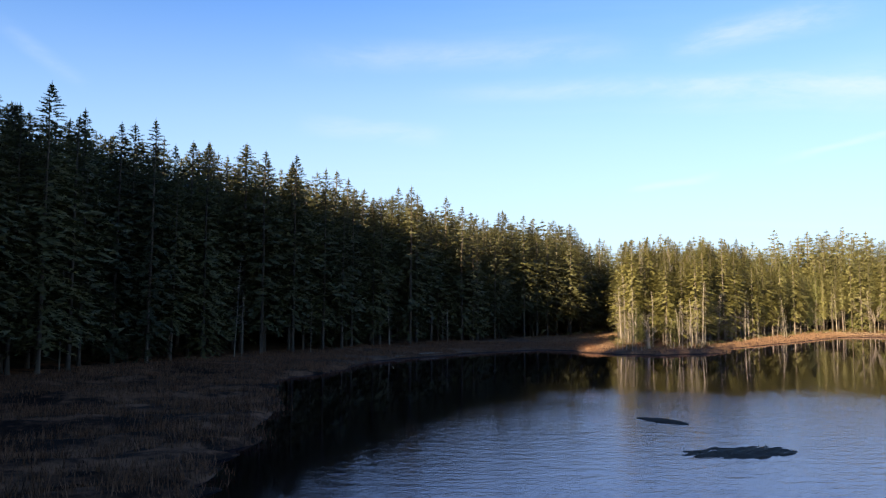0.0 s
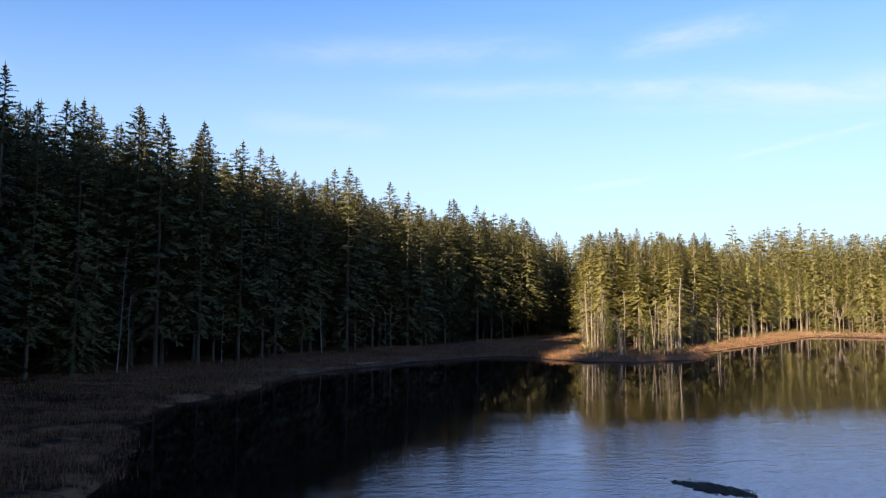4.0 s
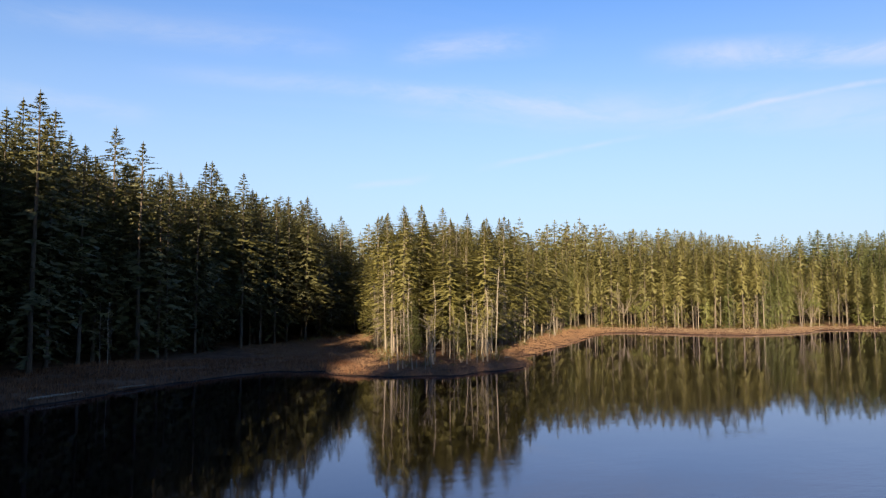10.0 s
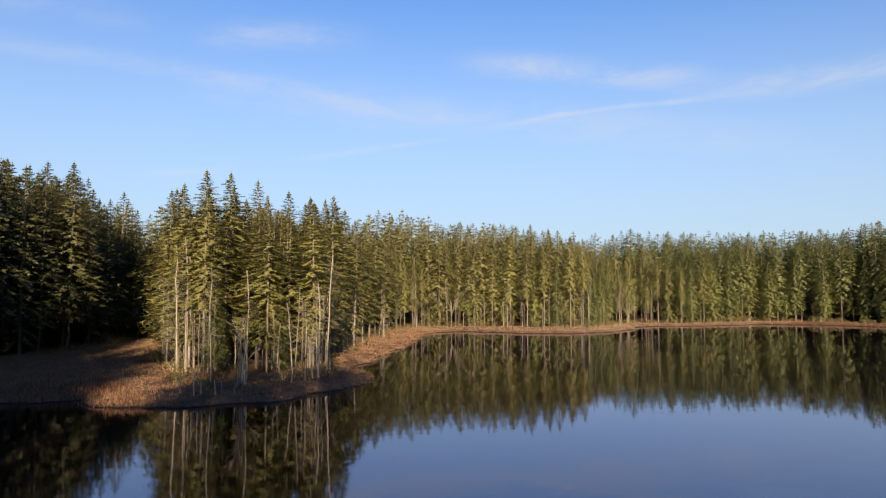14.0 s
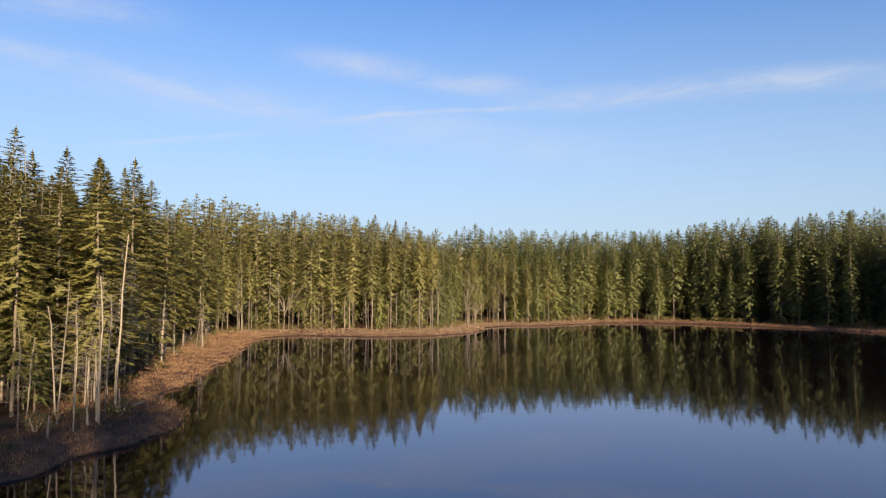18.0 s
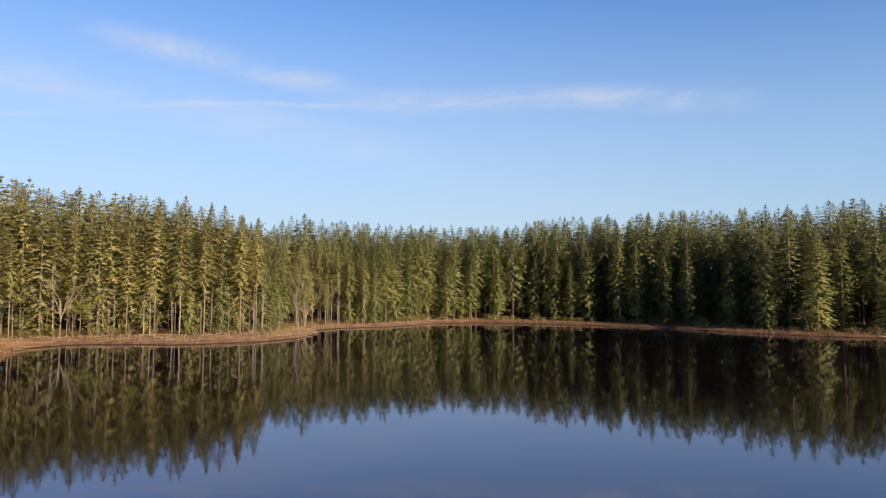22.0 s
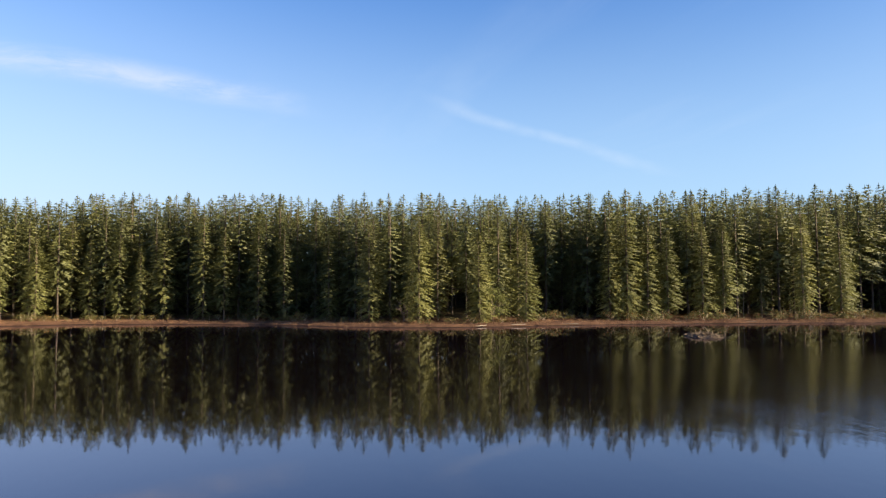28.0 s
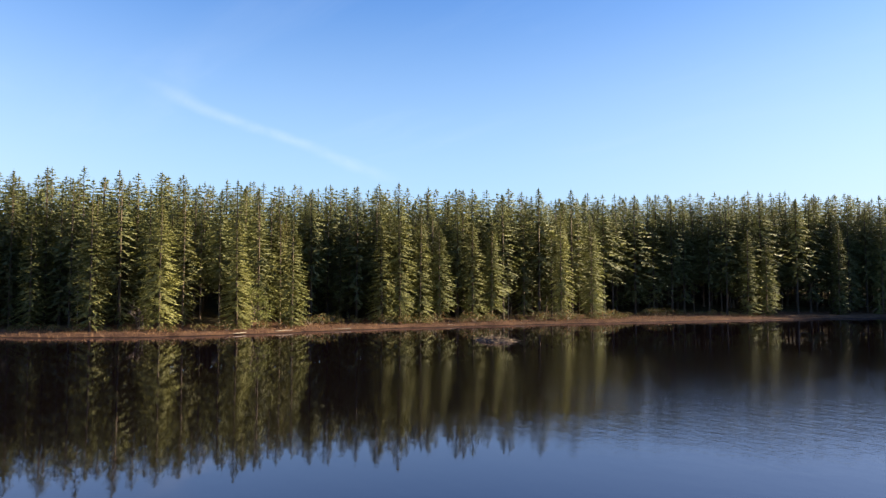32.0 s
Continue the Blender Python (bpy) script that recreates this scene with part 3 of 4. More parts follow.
R = np.random.default_rng(11)
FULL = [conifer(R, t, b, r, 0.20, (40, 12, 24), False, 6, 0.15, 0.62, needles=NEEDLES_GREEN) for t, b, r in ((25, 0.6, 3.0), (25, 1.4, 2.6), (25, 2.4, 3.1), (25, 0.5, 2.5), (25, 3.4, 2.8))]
CLOSED = [conifer(R, t, b, r, 0.18, (38, 11, 21), False, 8, 0.16, 0.66, needles=NEEDLES_SHADY) for t, b, r in ((25, 1.6, 2.7), (25, 3.0, 2.9), (25, 2.2, 2.5))]
BARE = [conifer(R, t, b, r, 0.10, (38, 10, 21), True, 20, 0.24, 0.66) for t, b, r in ((26, 7.5, 2.3), (26, 9.5, 2.4), (26, 5.5, 2.2), (26, 11.0, 2.2))]
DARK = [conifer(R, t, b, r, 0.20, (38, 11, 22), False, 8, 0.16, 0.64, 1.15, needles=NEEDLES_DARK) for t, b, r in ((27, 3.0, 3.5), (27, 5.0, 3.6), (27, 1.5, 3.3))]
RICH = [conifer(R, t, b, r, 0.14, (42, 10, 22), True, 40, 0.30, 0.66, needles=NEEDLES_SPIT) for t, b, r in ((26, 3.0, 2.6), (26, 5.0, 2.8), (26, 8.5, 2.3), (26, 1.6, 2.7))]


def canopy(p):
    """How high the tree tops reach over the lake, by place."""
    x, y = p[:, 0], p[:, 1]
    e, r = np.maximum(signed(p, EDGE), 0), region(p)
    west = np.interp(y, [10, 44, 60, 95, 140, 215], [42.1, 41, 32.3, 34.0, 33, 29])
    spit_ = np.interp(y, [131, 150, 186, 210], [21.0, 24.0, 26.0, 26.0]) - 0.10 * e
    north_ = np.interp(x, [60, 110, 122, 132, 150, 200, 235], [23.5, 24.5, 22.5, 29.0, 27.3, 22.6, 21.7])
    east_ = np.interp(y, [-90, -30, 10, 50, 80, 110, 150, 180], [35, 32.6, 31.2, 30.4, 29.5, 31.5, 33, 30])
    across = math.cos(radians(SUN_AZ - 180)) * x - math.sin(radians(SUN_AZ - 180)) * y
    # Unseen south-west trees, heights set to shade the spit but for one sunlit gap.
    south_west = np.interp(across, [-95, -75, -55, -53, -51.5, -45.5, -44, -26, -5], [48, 52, 52, 51, 31, 31, 47, 48, 47])
    west = np.where(y < -1.25 * x, south_west, west)
    south_ = np.interp(x, [20, 60, 110], [44, 34, 24])
    south_ = np.where(x < 20, south_west, south_)
    # Deep western trees, hidden by the front rows, stand taller to block sun.
    return np.choose(r, [west, spit_, north_, east_, south_]) + np.choose(r, [0.16, 0.10, 0.23, 0.12, 0.13]) * e + np.where(r == 0, 0.10, 0.0) * np.clip(e - 20, 0, 80)


def tree_scale(p, proto, lo, hi):
    """Sizes of trees of that height so that they reach lo to hi of the canopy."""
    return (canopy(p) - height(p[:, 0], p[:, 1])) * R.uniform(lo, hi, len(p)) / proto


def scatter(rng, lo, hi, gap, ok, tries):
    """Random places at least gap apart."""
    cell, taken, out = gap / 1.4142, {}, []
    pts = rng.uniform(lo, hi, (tries, 2))
    pts = pts[ok(pts)]
    for x, y in pts:
        i, j = int(x // cell), int(y // cell)
        near = False
        for a in range(i - 2, i + 3):
            for b in range(j - 2, j + 3):
                q = taken.get((a, b))
                if q and (q[0] - x) ** 2 + (q[1] - y) ** 2 < gap * gap:
                    near = True
        if not near:
            taken[(i, j)] = (x, y)
            out.append((x, y))
    return np.array(out)


def region(p):
    """0 west woods, 1 spit, 2 north woods, 3 east woods, 4 south and behind."""
    x, y = p[:, 0], p[:, 1]
    r = np.where(y > 178, 2, 3)
    r = np.where((x > 205) & (y < 235) & (x + 0.2 * y > 262), 3, r)
    r = np.where((x < 52) & (y > -130) & (x < 0.66 * (y - 133) + 22), 0, r)
    r = np.where((x > 34) & (x < 104) & (y > 128) & (y < 210) & (x >= 0.25 * (y - 131) + 33), 1, r)
    r = np.where((y < -70) & (x < 145), 4, r)
    r = np.where((x < -20) & (y < 20), 4, r)
    return r


EAST_TREES = [(228, 193, 22), (237, 192, 23), (249, 184, 21), (255, 178, 23), (256, 169, 21), (255, 150, 22), (251, 139, 25), (245, 129.2, 29), (243, 124.2, 23), (239, 116.2, 25), (236, 110.2, 23),
              (220, 92.2, 25), (214, 82.2, 24), (211, 69.2, 21), (211, 58.2, 22), (212, 37, 22), (211, 33, 25), (210.5, 28, 24), (210, 23, 22), (208, 15, 24), (207, 10, 24)]
EAST_TREES_SOUTH = [(202, -8, 29), (200, -17, 24), (185, -63, 24), (183, -69, 21), (174, -92, 27), (168, -106, 33)]
SPIT_TREES = [(43, 162, 24), (46, 161, 24), (49, 160, 24), (52, 159, 25), (59, 157, 23), (62, 161, 22.5), (40, 150, 18), (43, 147, 17), (46, 145, 18), (50, 145, 18), (56, 150, 14),
              (50, 184, 26.4), (55, 186, 27), (78, 183, 26.8), (66, 170, 25), (72, 176, 26)]


def front_trees():
    """The trees along the water that can be told apart, one by one."""
    e_of = lambda p: signed(p, EDGE)
    made = []

    def grow(pts, pick, proto, lo, hi, label, group, fat=(0.9, 1.1)):
        pts = pts[clear(pts, 2.6)]
        for (x, y), s in zip(pts, tree_scale(pts, proto, lo, hi)):
            made.append((x, y))
            w = s * R.uniform(*fat)
            stand("conifer", pick(), label, "conifer", group, x, y, w, s / w, R.uniform(0, 6.28))

    # trees that stand out along the water, with the height of their tops over the lake
    def single(places, pick, proto, label, group):
        for x, y, top in places:
            made.append((x, y))
            s = (top - float(height(np.array([x]), np.array([y]))[0])) / proto
            w = R.uniform(1.0, 1.15)
            stand("conifer", pick(), label, "conifer", group, x, y, w, s / w, R.uniform(0, 6.28))

    single(EAST_TREES, lambda: FULL[R.integers(5)], 25, "broad sunlit conifer with boughs to the ground", "conifers on the east shore")
    single(EAST_TREES_SOUTH, lambda: FULL[R.integers(5)], 25, "broad conifer half in shade by the water", "conifers on the east shore")
    single(SPIT_TREES, lambda: RICH[R.integers(4)], 26, "tall sunlit conifer with pale lower trunk", "conifers on the spit")
    clear = lambda p, gap: np.array([((np.array(made) - q) ** 2).sum(1).min() > gap * gap for q in p]) if len(p) else np.zeros(0, bool)
    # spit
    ok = lambda p: (e_of(p) > 0.4) & (region(p) == 1) & (p[:, 1] < 205) & ((p[:, 1] > 141) | (R.random(len(p)) < 0.06))
    grow(scatter(R, (34, 128), (104, 206), 3.1, ok, 5000)[:95], lambda: RICH[R.integers(4)] if R.random() < 0.85 else BARE[R.integers(4)], 26, 0.72, 1.0,
         "tall sunlit conifer with pale lower trunk", "conifers on the spit", (1.08, 1.38))
    ok = lambda p: (e_of(p) > 0.6) & (e_of(p) < 9) & (region(p) == 1) & (p[:, 1] > 138) & (p[:, 1] < 190)
    young = scatter(R, (34, 136), (96, 192), 2.8, ok, 4000)[:34]
    for x, y in young[clear(young, 1.6)]:
        w = R.uniform(0.26, 0.46)
        stand("young_conifer", CLOSED[R.integers(3)], "young green fir under the taller trees", "conifer", "young firs on the spit", x, y, w * 1.25, R.uniform(0.75, 1.0), R.uniform(0, 6.28))
    # east woods: boughs down to the ground, a loose front row and a closed second one
    ok = lambda p: (e_of(p) > 0.3) & (e_of(p) < 4) & (region(p) == 3) & (p[:, 1] > 60)
    grow(scatter(R, (180, -80), (270, 200), 5.0, ok, 7000)[:10], lambda: FULL[R.integers(5)], 25, 0.35, 0.7,
         "dense green conifer with boughs to the ground", "conifers on the east shore")
    ok = lambda p: (e_of(p) > 5) & (e_of(p) < 10) & (region(p) == 3) & (p[:, 1] > -16)
    grow(scatter(R, (165, -110), (270, 200), 4.4, ok, 9000)[:34], lambda: CLOSED[R.integers(3)], 25, 0.72, 1.0,
         "tall green conifer in the closed front of the woods", "conifers on the east shore")
    # north woods: slender stems
    ok = lambda p: (e_of(p) > 0.2) & (e_of(p) < 9) & (region(p) == 2)
    grow(scatter(R, (60, 180), (262, 240), 3.3, ok, 7000)[:65], lambda: BARE[R.integers(4)] if R.random() < 0.78 else FULL[R.integers(5)], 25.5, 0.7, 0.99,
         "slender conifer with straight pale trunk", "conifers on the north shore")
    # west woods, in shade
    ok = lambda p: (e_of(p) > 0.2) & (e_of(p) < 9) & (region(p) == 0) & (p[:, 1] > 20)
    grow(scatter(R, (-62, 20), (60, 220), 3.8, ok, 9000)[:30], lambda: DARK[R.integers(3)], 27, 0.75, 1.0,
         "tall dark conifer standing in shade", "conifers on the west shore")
    return np.array(made)


FRONT = front_trees()


def low_tree(rng, tall, base, reach, detail, size=0.8, fat=1.6):
    v, f, n = crown_arrays(rng, tall, base, reach, *detail, size=size, fat=fat)
    b = trunk_arrays(rng, tall, 0.24, 5)
    return v, f, n, np.concatenate(b.v), np.concatenate(b.f)


def woods(name, label, which, depth, gap, protos, proto, lo, hi, tries, near=3.0, size=(0.80, 1.02)):
    """The mass of trees behind the shore rows, as stuff."""
    def ok(p):
        e = signed(p, EDGE)
        return (e > near) & (e < depth) & (region(p) == which)
    pts = scatter(R, lo, hi, gap, ok, tries)
    keep = np.array([((FRONT - q) ** 2).sum(1).min() > 5.0 for q in pts])
    pts = pts[keep]
    z = height(pts[:, 0], pts[:, 1])
    bag, soft = Bag(True), []
    for (x, y), h, s in zip(pts, z, tree_scale(pts, proto, *size)):
        cv, cf, cn, tv, tf = protos[R.integers(len(protos))]
        a = R.uniform(0, 6.28)
        w = s * R.uniform(0.95, 1.2)
        m = np.array([[math.cos(a) * w, -math.sin(a) * w, 0], [math.sin(a) * w, math.cos(a) * w, 0], [0, 0, s]])
        bag.add(cv @ m.T + (x, y, h), cf, 0)
        soft.append(cn @ m.T)
        bag.add(tv @ m.T + (x, y, h), tf, 1)
        soft.append(unit(np.column_stack([tv[:, 0], tv[:, 1], tv[:, 2] * 0]) @ m.T))
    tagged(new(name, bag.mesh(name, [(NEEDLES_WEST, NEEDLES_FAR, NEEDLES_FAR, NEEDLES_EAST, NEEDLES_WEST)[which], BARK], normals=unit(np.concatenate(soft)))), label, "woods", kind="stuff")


MIDS = [low_tree(R, 28, b, 3.5, (32, 9, 11), 0.66, 1.6) for b in (2, 4, 7, 9)]
TOPS = [low_tree(R, 28, b, 3.7, (20, 7, 8), 0.85, 2.0) for b in (6, 9, 12)]
WEST = [low_tree(R, 28, b, 3.6, (32, 9, 11), 0.7, 1.7) for b in (2, 4, 7)]
WEST_TOPS = [low_tree(R, 28, b, 3.9, (19, 7, 8), 0.85, 1.9) for b in (8, 11)]
SHADE = [low_tree(R, 28, b, 4.4, (15, 6, 6), 1.4, 3.2) for b in (2, 4)]
woods("west_woods", "dense dark conifer woods on the west slope", 0, 17, 3.9, WEST, 28, (-90, 0), (60, 260), 18000, 0.3)
woods("west_woods_upper", "conifer woods higher up the west slope", 0, 66, 4.5, WEST_TOPS, 28, (-150, -20), (60, 300), 16000, 16)
woods("north_woods", "sunlit conifer woods behind the north shore", 2, 15, 3.7, MIDS, 28, (40, 180), (280, 270), 14000, 0.6)
woods("north_woods_upper", "conifer woods farther back in the north", 2, 46, 4.4, TOPS, 28, (0, 180), (300, 330), 14000, 14, (0.86, 1.02))
woods("east_woods", "dense conifer woods on the east slope", 3, 15, 3.7, MIDS, 28, (150, -140), (300, 230), 24000, 4.0)
woods("east_woods_upper", "conifer woods higher up the east slope", 3, 50, 4.3, TOPS, 28, (150, -170), (380, 250), 16000, 14, (0.86, 1.02))
# Out of view all round: added to block the low sun.
woods("south_woods", "unseen conifer woods added round the lake's southern end to cast shade", 4, 60, 3.9, SHADE, 28, (-160, -260), (200, 30), 20000, 0.0)
woods("east_woods_deep", "dark conifer woods deep behind the east shore", 3, 72, 6.6, SHADE, 28, (180, -160), (380, 280), 9000, 50)
woods("north_woods_deep", "dark conifer woods deep behind the north shore", 2, 66, 6.6, SHADE, 28, (0, 180), (320, 340), 9000, 46)
woods("west_woods_deep", "dark conifer woods over the crest of the west slope", 0, 88, 5.2, SHADE, 28, (-160, -20), (60, 320), 9000, 64)


# ---------------------------------------------------------------- sedge and heath along the water
def blades(rng, pts, tall, spread, count, mat, name, label):
    """Tufts of thin leaves as one mass."""
    n = len(pts)
    z = height(pts[:, 0], pts[:, 1])
    c = np.repeat(np.column_stack([pts, z - 0.05]), count, 0)
    m = len(c)
    a = rng.uniform(0, 6.28, m)
    h = np.repeat(rng.uniform(*tall, n), count) * rng.uniform(0.6, 1.1, m)
    lean = rng.uniform(0.1, 0.65, m) * h
    foot = rng.normal(0, spread, (m, 2))
    o = np.stack([np.cos(a), np.sin(a)], 1)
    side = np.stack([-np.sin(a), np.cos(a)], 1) * rng.uniform(0.012, 0.035, m)[:, None]
    p = c.copy()
    p[:, :2] += foot
    v = np.empty((m, 3, 3))
    v[:, 0], v[:, 1], v[:, 2] = p, p, p
    v[:, 0, :2] += side
    v[:, 1, :2] -= side
    v[:, 2, :2] += o * lean[:, None]
    v[:, 2, 2] += h
    ob = new(name, mesh_of(name, v.reshape(-1, 3), np.arange(m * 3).reshape(-1, 3), [mat]))
    tagged(ob, label, "sedge", kind="stuff")


def bank(rng, lo, hi, n, inner, outer, test=None):
    p = rng.uniform(lo, hi, (n, 2))
    d, e = signed(p, SHORE), signed(p, EDGE)
    k = (d > inner) & (e < outer)
    if test is not None:
        k &= test(p)
    p = p[k]
    return p[height(p[:, 0], p[:, 1]) > 0.02]


G = np.random.default_rng(5)
spit = bank(G, (20, 122), (126, 225), 60000, -0.6, 4, lambda p: (p[:, 0] > 18) & (p[:, 1] > 0.5 * p[:, 0] + 95))
blades(G, spit, (0.12, 0.34), 0.32, 9, SEDGE, "spit_sedge", "rust-brown dry sedge on the low spit")
north = bank(G, (120, 176), (256, 226), 26000, -0.5, 2, None)
blades(G, north, (0.15, 0.4), 0.3, 6, SEDGE_PALE, "north_bank_sedge", "pale tan dry sedge on the north bank")
east = bank(G, (160, -80), (262, 180), 90000, -0.4, 2, None)
blades(G, east, (0.3, 0.8), 0.3, 3, SEDGE, "east_bank_sedge", "rust-brown sedge fringe on the east bank")
west = bank(G, (-62, 0), (30, 150), 90000, -1.5, 3, None)
west = west[wavy(west[:, 0] * 0.5, west[:, 1] * 1.4, 3.0, 2.0) + 0.5 * wavy(west[:, 0], west[:, 1], 1.1) > -0.25]
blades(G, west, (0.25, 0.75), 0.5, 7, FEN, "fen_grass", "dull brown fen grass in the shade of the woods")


# ---------------------------------------------------------------- shrubs and broadleaved trees
def leaf_cloud(rng, n, centre, radius, size):
    """Small leaves spread through a lumpy volume."""
    c = unit(rng.normal(0, 1, (n, 3))) * radius * rng.uniform(0.45, 1.0, (n, 1)) ** 0.6 + centre
    u, w = unit(rng.normal(0, 1, (n, 3))), rng.normal(0, 1, (n, 3))
    w = unit(w - (w * u).sum(1, keepdims=True) * u)
    s = rng.uniform(0.6, 1.3, (n, 1)) * size
    v = np.stack([c - u * s, c + w * s * 0.5, c + u * s, c - w * s * 0.5], 1)
    return v.reshape(-1, 3)


def shrub_meshes(rng, wide, tall, n, mat):
    parts = []
    for _ in range(5):
        o = np.array([rng.normal(0, wide * 0.35), rng.normal(0, wide * 0.35), tall * rng.uniform(0.35, 0.7)])
        parts.append(leaf_cloud(rng, n // 5, o, np.array([wide * 0.5, wide * 0.5, tall * 0.42]), 0.11))
    v = np.concatenate(parts)
    crown = mesh_of("foliage", v, np.arange(len(v)).reshape(-1, 4), [mat])
    b = Bag()
    for _ in range(6):
        a, l = rng.uniform(0, 6.28), rng.uniform(0.5, 0.95)
        t = np.linspace(0, 1, 3)[:, None]
        b.tube(np.array([0, 0, -0.1]) + t * np.array([math.cos(a) * wide * 0.4 * l, math.sin(a) * wide * 0.4 * l, tall * l]), [0.035, 0.025, 0.008], 4, cap=False)
    return b.mesh("stems", [TWIGS]), crown


def plant_shrub(meshes, label, group, x, y, s, turn):
    root = thing("shrub", label, "shrub", group)
    part("branchwork", meshes[0], root)["kind"] = "stuff"
    part("foliage", meshes[1], root)
    root.location = (x, y, float(height(np.array([x]), np.array([y]))[0]) - 0.05)
    root.scale, root.rotation_euler = (s, s, s), (0, 0, turn)


GREEN_SHRUBS = [shrub_meshes(G, 1.6, 1.3, 240, SHRUB), shrub_meshes(G, 2.2, 1.5, 300, SHRUB), shrub_meshes(G, 1.2, 1.0, 180, SHRUB)]
ok = lambda p: (signed(p, EDGE) > -2.6) & (signed(p, EDGE) < 0.8) & (region(p) == 3) & (p[:, 1] > -60)
for x, y in scatter(G, (180, -60), (262, 190), 2.1, ok, 6000)[:150]:
    plant_shrub(GREEN_SHRUBS[G.integers(3)], "low green and rust bush on the lake bank", "bushes on the east bank", x, y, G.uniform(0.8, 1.7), G.uniform(0, 6.28))
ok = lambda p: (signed(p, EDGE) > -2.0) & (signed(p, EDGE) < 6) & (signed(p, SHORE) > 3.5) & (p[:, 1] > 128) & (p[:, 0] < 130)
for x, y in scatter(G, (33, 128), (130, 222), 2.3, ok, 9000)[:130]:
    plant_shrub(GREEN_SHRUBS[G.integers(3)], "low rust-coloured bush under the spit's trees", "bushes on the spit", x, y, G.uniform(0.5, 1.05), G.uniform(0, 6.28))
ok = lambda p: (signed(p, EDGE) > -1.5) & (signed(p, EDGE) < 2) & (region(p) == 2) & (p[:, 0] > 120)
for x, y in scatter(G, (120, 185), (256, 226), 2.8, ok, 5000)[:60]:
    plant_shrub(GREEN_SHRUBS[G.integers(3)], "low bush at the foot of the north woods", "bushes on the north bank", x, y, G.uniform(0.6, 1.3), G.uniform(0, 6.28))


def branching(rng, b, start, way, length, radius, depth, leaves, slot=0):
    """A limb that forks; collects the ends."""
    t = np.linspace(0, 1, 4)[:, None]
    bend = rng.normal(0, 0.12, 3) * length
    p = start + way * length * t + bend * t * t
    b.tube(p, radius * np.linspace(1, 0.55, 4), 6 if radius > 0.06 else 4, slot, cap=False)
    if depth == 0:
        leaves.append(p[-1])
        return
    for _ in range(rng.integers(2, 4)):
        k = rng.uniform(0.5, 1.0)
        w = unit(way + rng.normal(0, 0.45, 3) + np.array([0, 0, 0.12]))
        branching(rng, b, start + way * length * k + bend * k * k, w, length * rng.uniform(0.5, 0.75), radius * 0.55, depth - 1, leaves)


def broadleaf(x, y, tall, name, label, leafy, stems=2):
    root = thing(name, label, "tree")
    b, ends = Bag(), []
    for k in range(stems):
        w = unit(np.array([G.normal(0, 0.12), G.normal(0, 0.12), 1.0]))
        branching(G, b, np.array([0.5 * k, 0.2 * k, -0.3]), w, tall * 0.5, 0.13, 3, ends)
    part("trunk", b.mesh("trunk", [BARK_PALE], True), root)
    if leafy:
        v = np.concatenate([leaf_cloud(G, leafy, e, np.array([0.9, 0.9, 0.8]), 0.15) for e in ends])
        part("crown", mesh_of("crown", v, np.arange(len(v)).reshape(-1, 4), [LEAVES]), root)
    root.location = (x, y, float(height(np.array([x]), np.array([y]))[0]))


broadleaf(141, 217, 11, "willow", "yellow-green broadleaved tree at the wood's edge", 55)
broadleaf(136, 219, 14, "bare_alder", "bare pale-stemmed tree at the wood's edge", 0)
broadleaf(186, 199, 15, "birch", "pale twin-stemmed tree leaning over the north bank", 14)
broadleaf(192, 201, 9, "willow", "light green bush-like tree on the north bank", 45, 3)
broadleaf(212, 66, 8, "willow", "light green bushy tree among the east shore conifers", 50, 3)
broadleaf(217, 84, 6, "bare_alder", "leafless grey bushy tree among the shore conifers", 0, 4)


# ---------------------------------------------------------------- dead trees, stumps and driftwood
def snag_mesh(rng, tall, thick, limbs, broken=True):
    b = Bag()
    z = np.linspace(-0.4, tall, 7)
    wob = rng.normal(0, 0.009, (7, 2)) * tall * np.linspace(0, 1, 7)[:, None]
    p = np.column_stack([wob, z])
    b.tube(p, thick * np.linspace(1.25, 0.6 if broken else 0.12, 7), 7)
    trunk, b = b.mesh("trunk", [DEADWOOD], True), Bag()
    for _ in range(limbs):
        k = rng.uniform(0.3, 0.97)
        o = np.array([np.interp(k * tall, z, p[:, 0]), np.interp(k * tall, z, p[:, 1]), k * tall])
        a, l = rng.uniform(0, 6.28), min(rng.uniform(0.06, 0.16) * tall, 1.5) * (1.3 - k)
        w = np.array([math.cos(a), math.sin(a), rng.uniform(-0.2, 0.7)])
        t = np.linspace(0, 1, 4)[:, None]
        q = o + w * l * t + np.array([0, 0, rng.uniform(-0.25, 0.2)]) * l * t * t
        b.tube(q, thick * np.array([0.28, 0.2, 0.13, 0.04]), 4, cap=False)
        for _ in range(2):
            s = q[2] + (q[3] - q[2]) * rng.uniform(0, 0.6)
            b.tube(np.stack([s, s + unit(w + rng.normal(0, 0.6, 3)) * l * 0.4]), [thick * 0.09, thick * 0.03], 4, cap=False)
    return trunk, b.mesh("branchwork", [DEADWOOD], True)


def place(name, me, label, category, group, x, y, s=1.0, turn=0.0, tilt=0.0, dz=0.0):
    if isinstance(me, tuple):
        ob = thing(name, label, category, group)
        part("trunk", me[0], ob)
        part("branchwork", me[1], ob)["kind"] = "stuff"
    else:
        ob = tagged(new(name, me), label, category, group)
    ob.location = (x, y, float(height(np.array([x]), np.array([y]))[0]) + dz)
    ob.rotation_euler, ob.scale = (tilt, 0, turn), (s, s, s)
    return ob


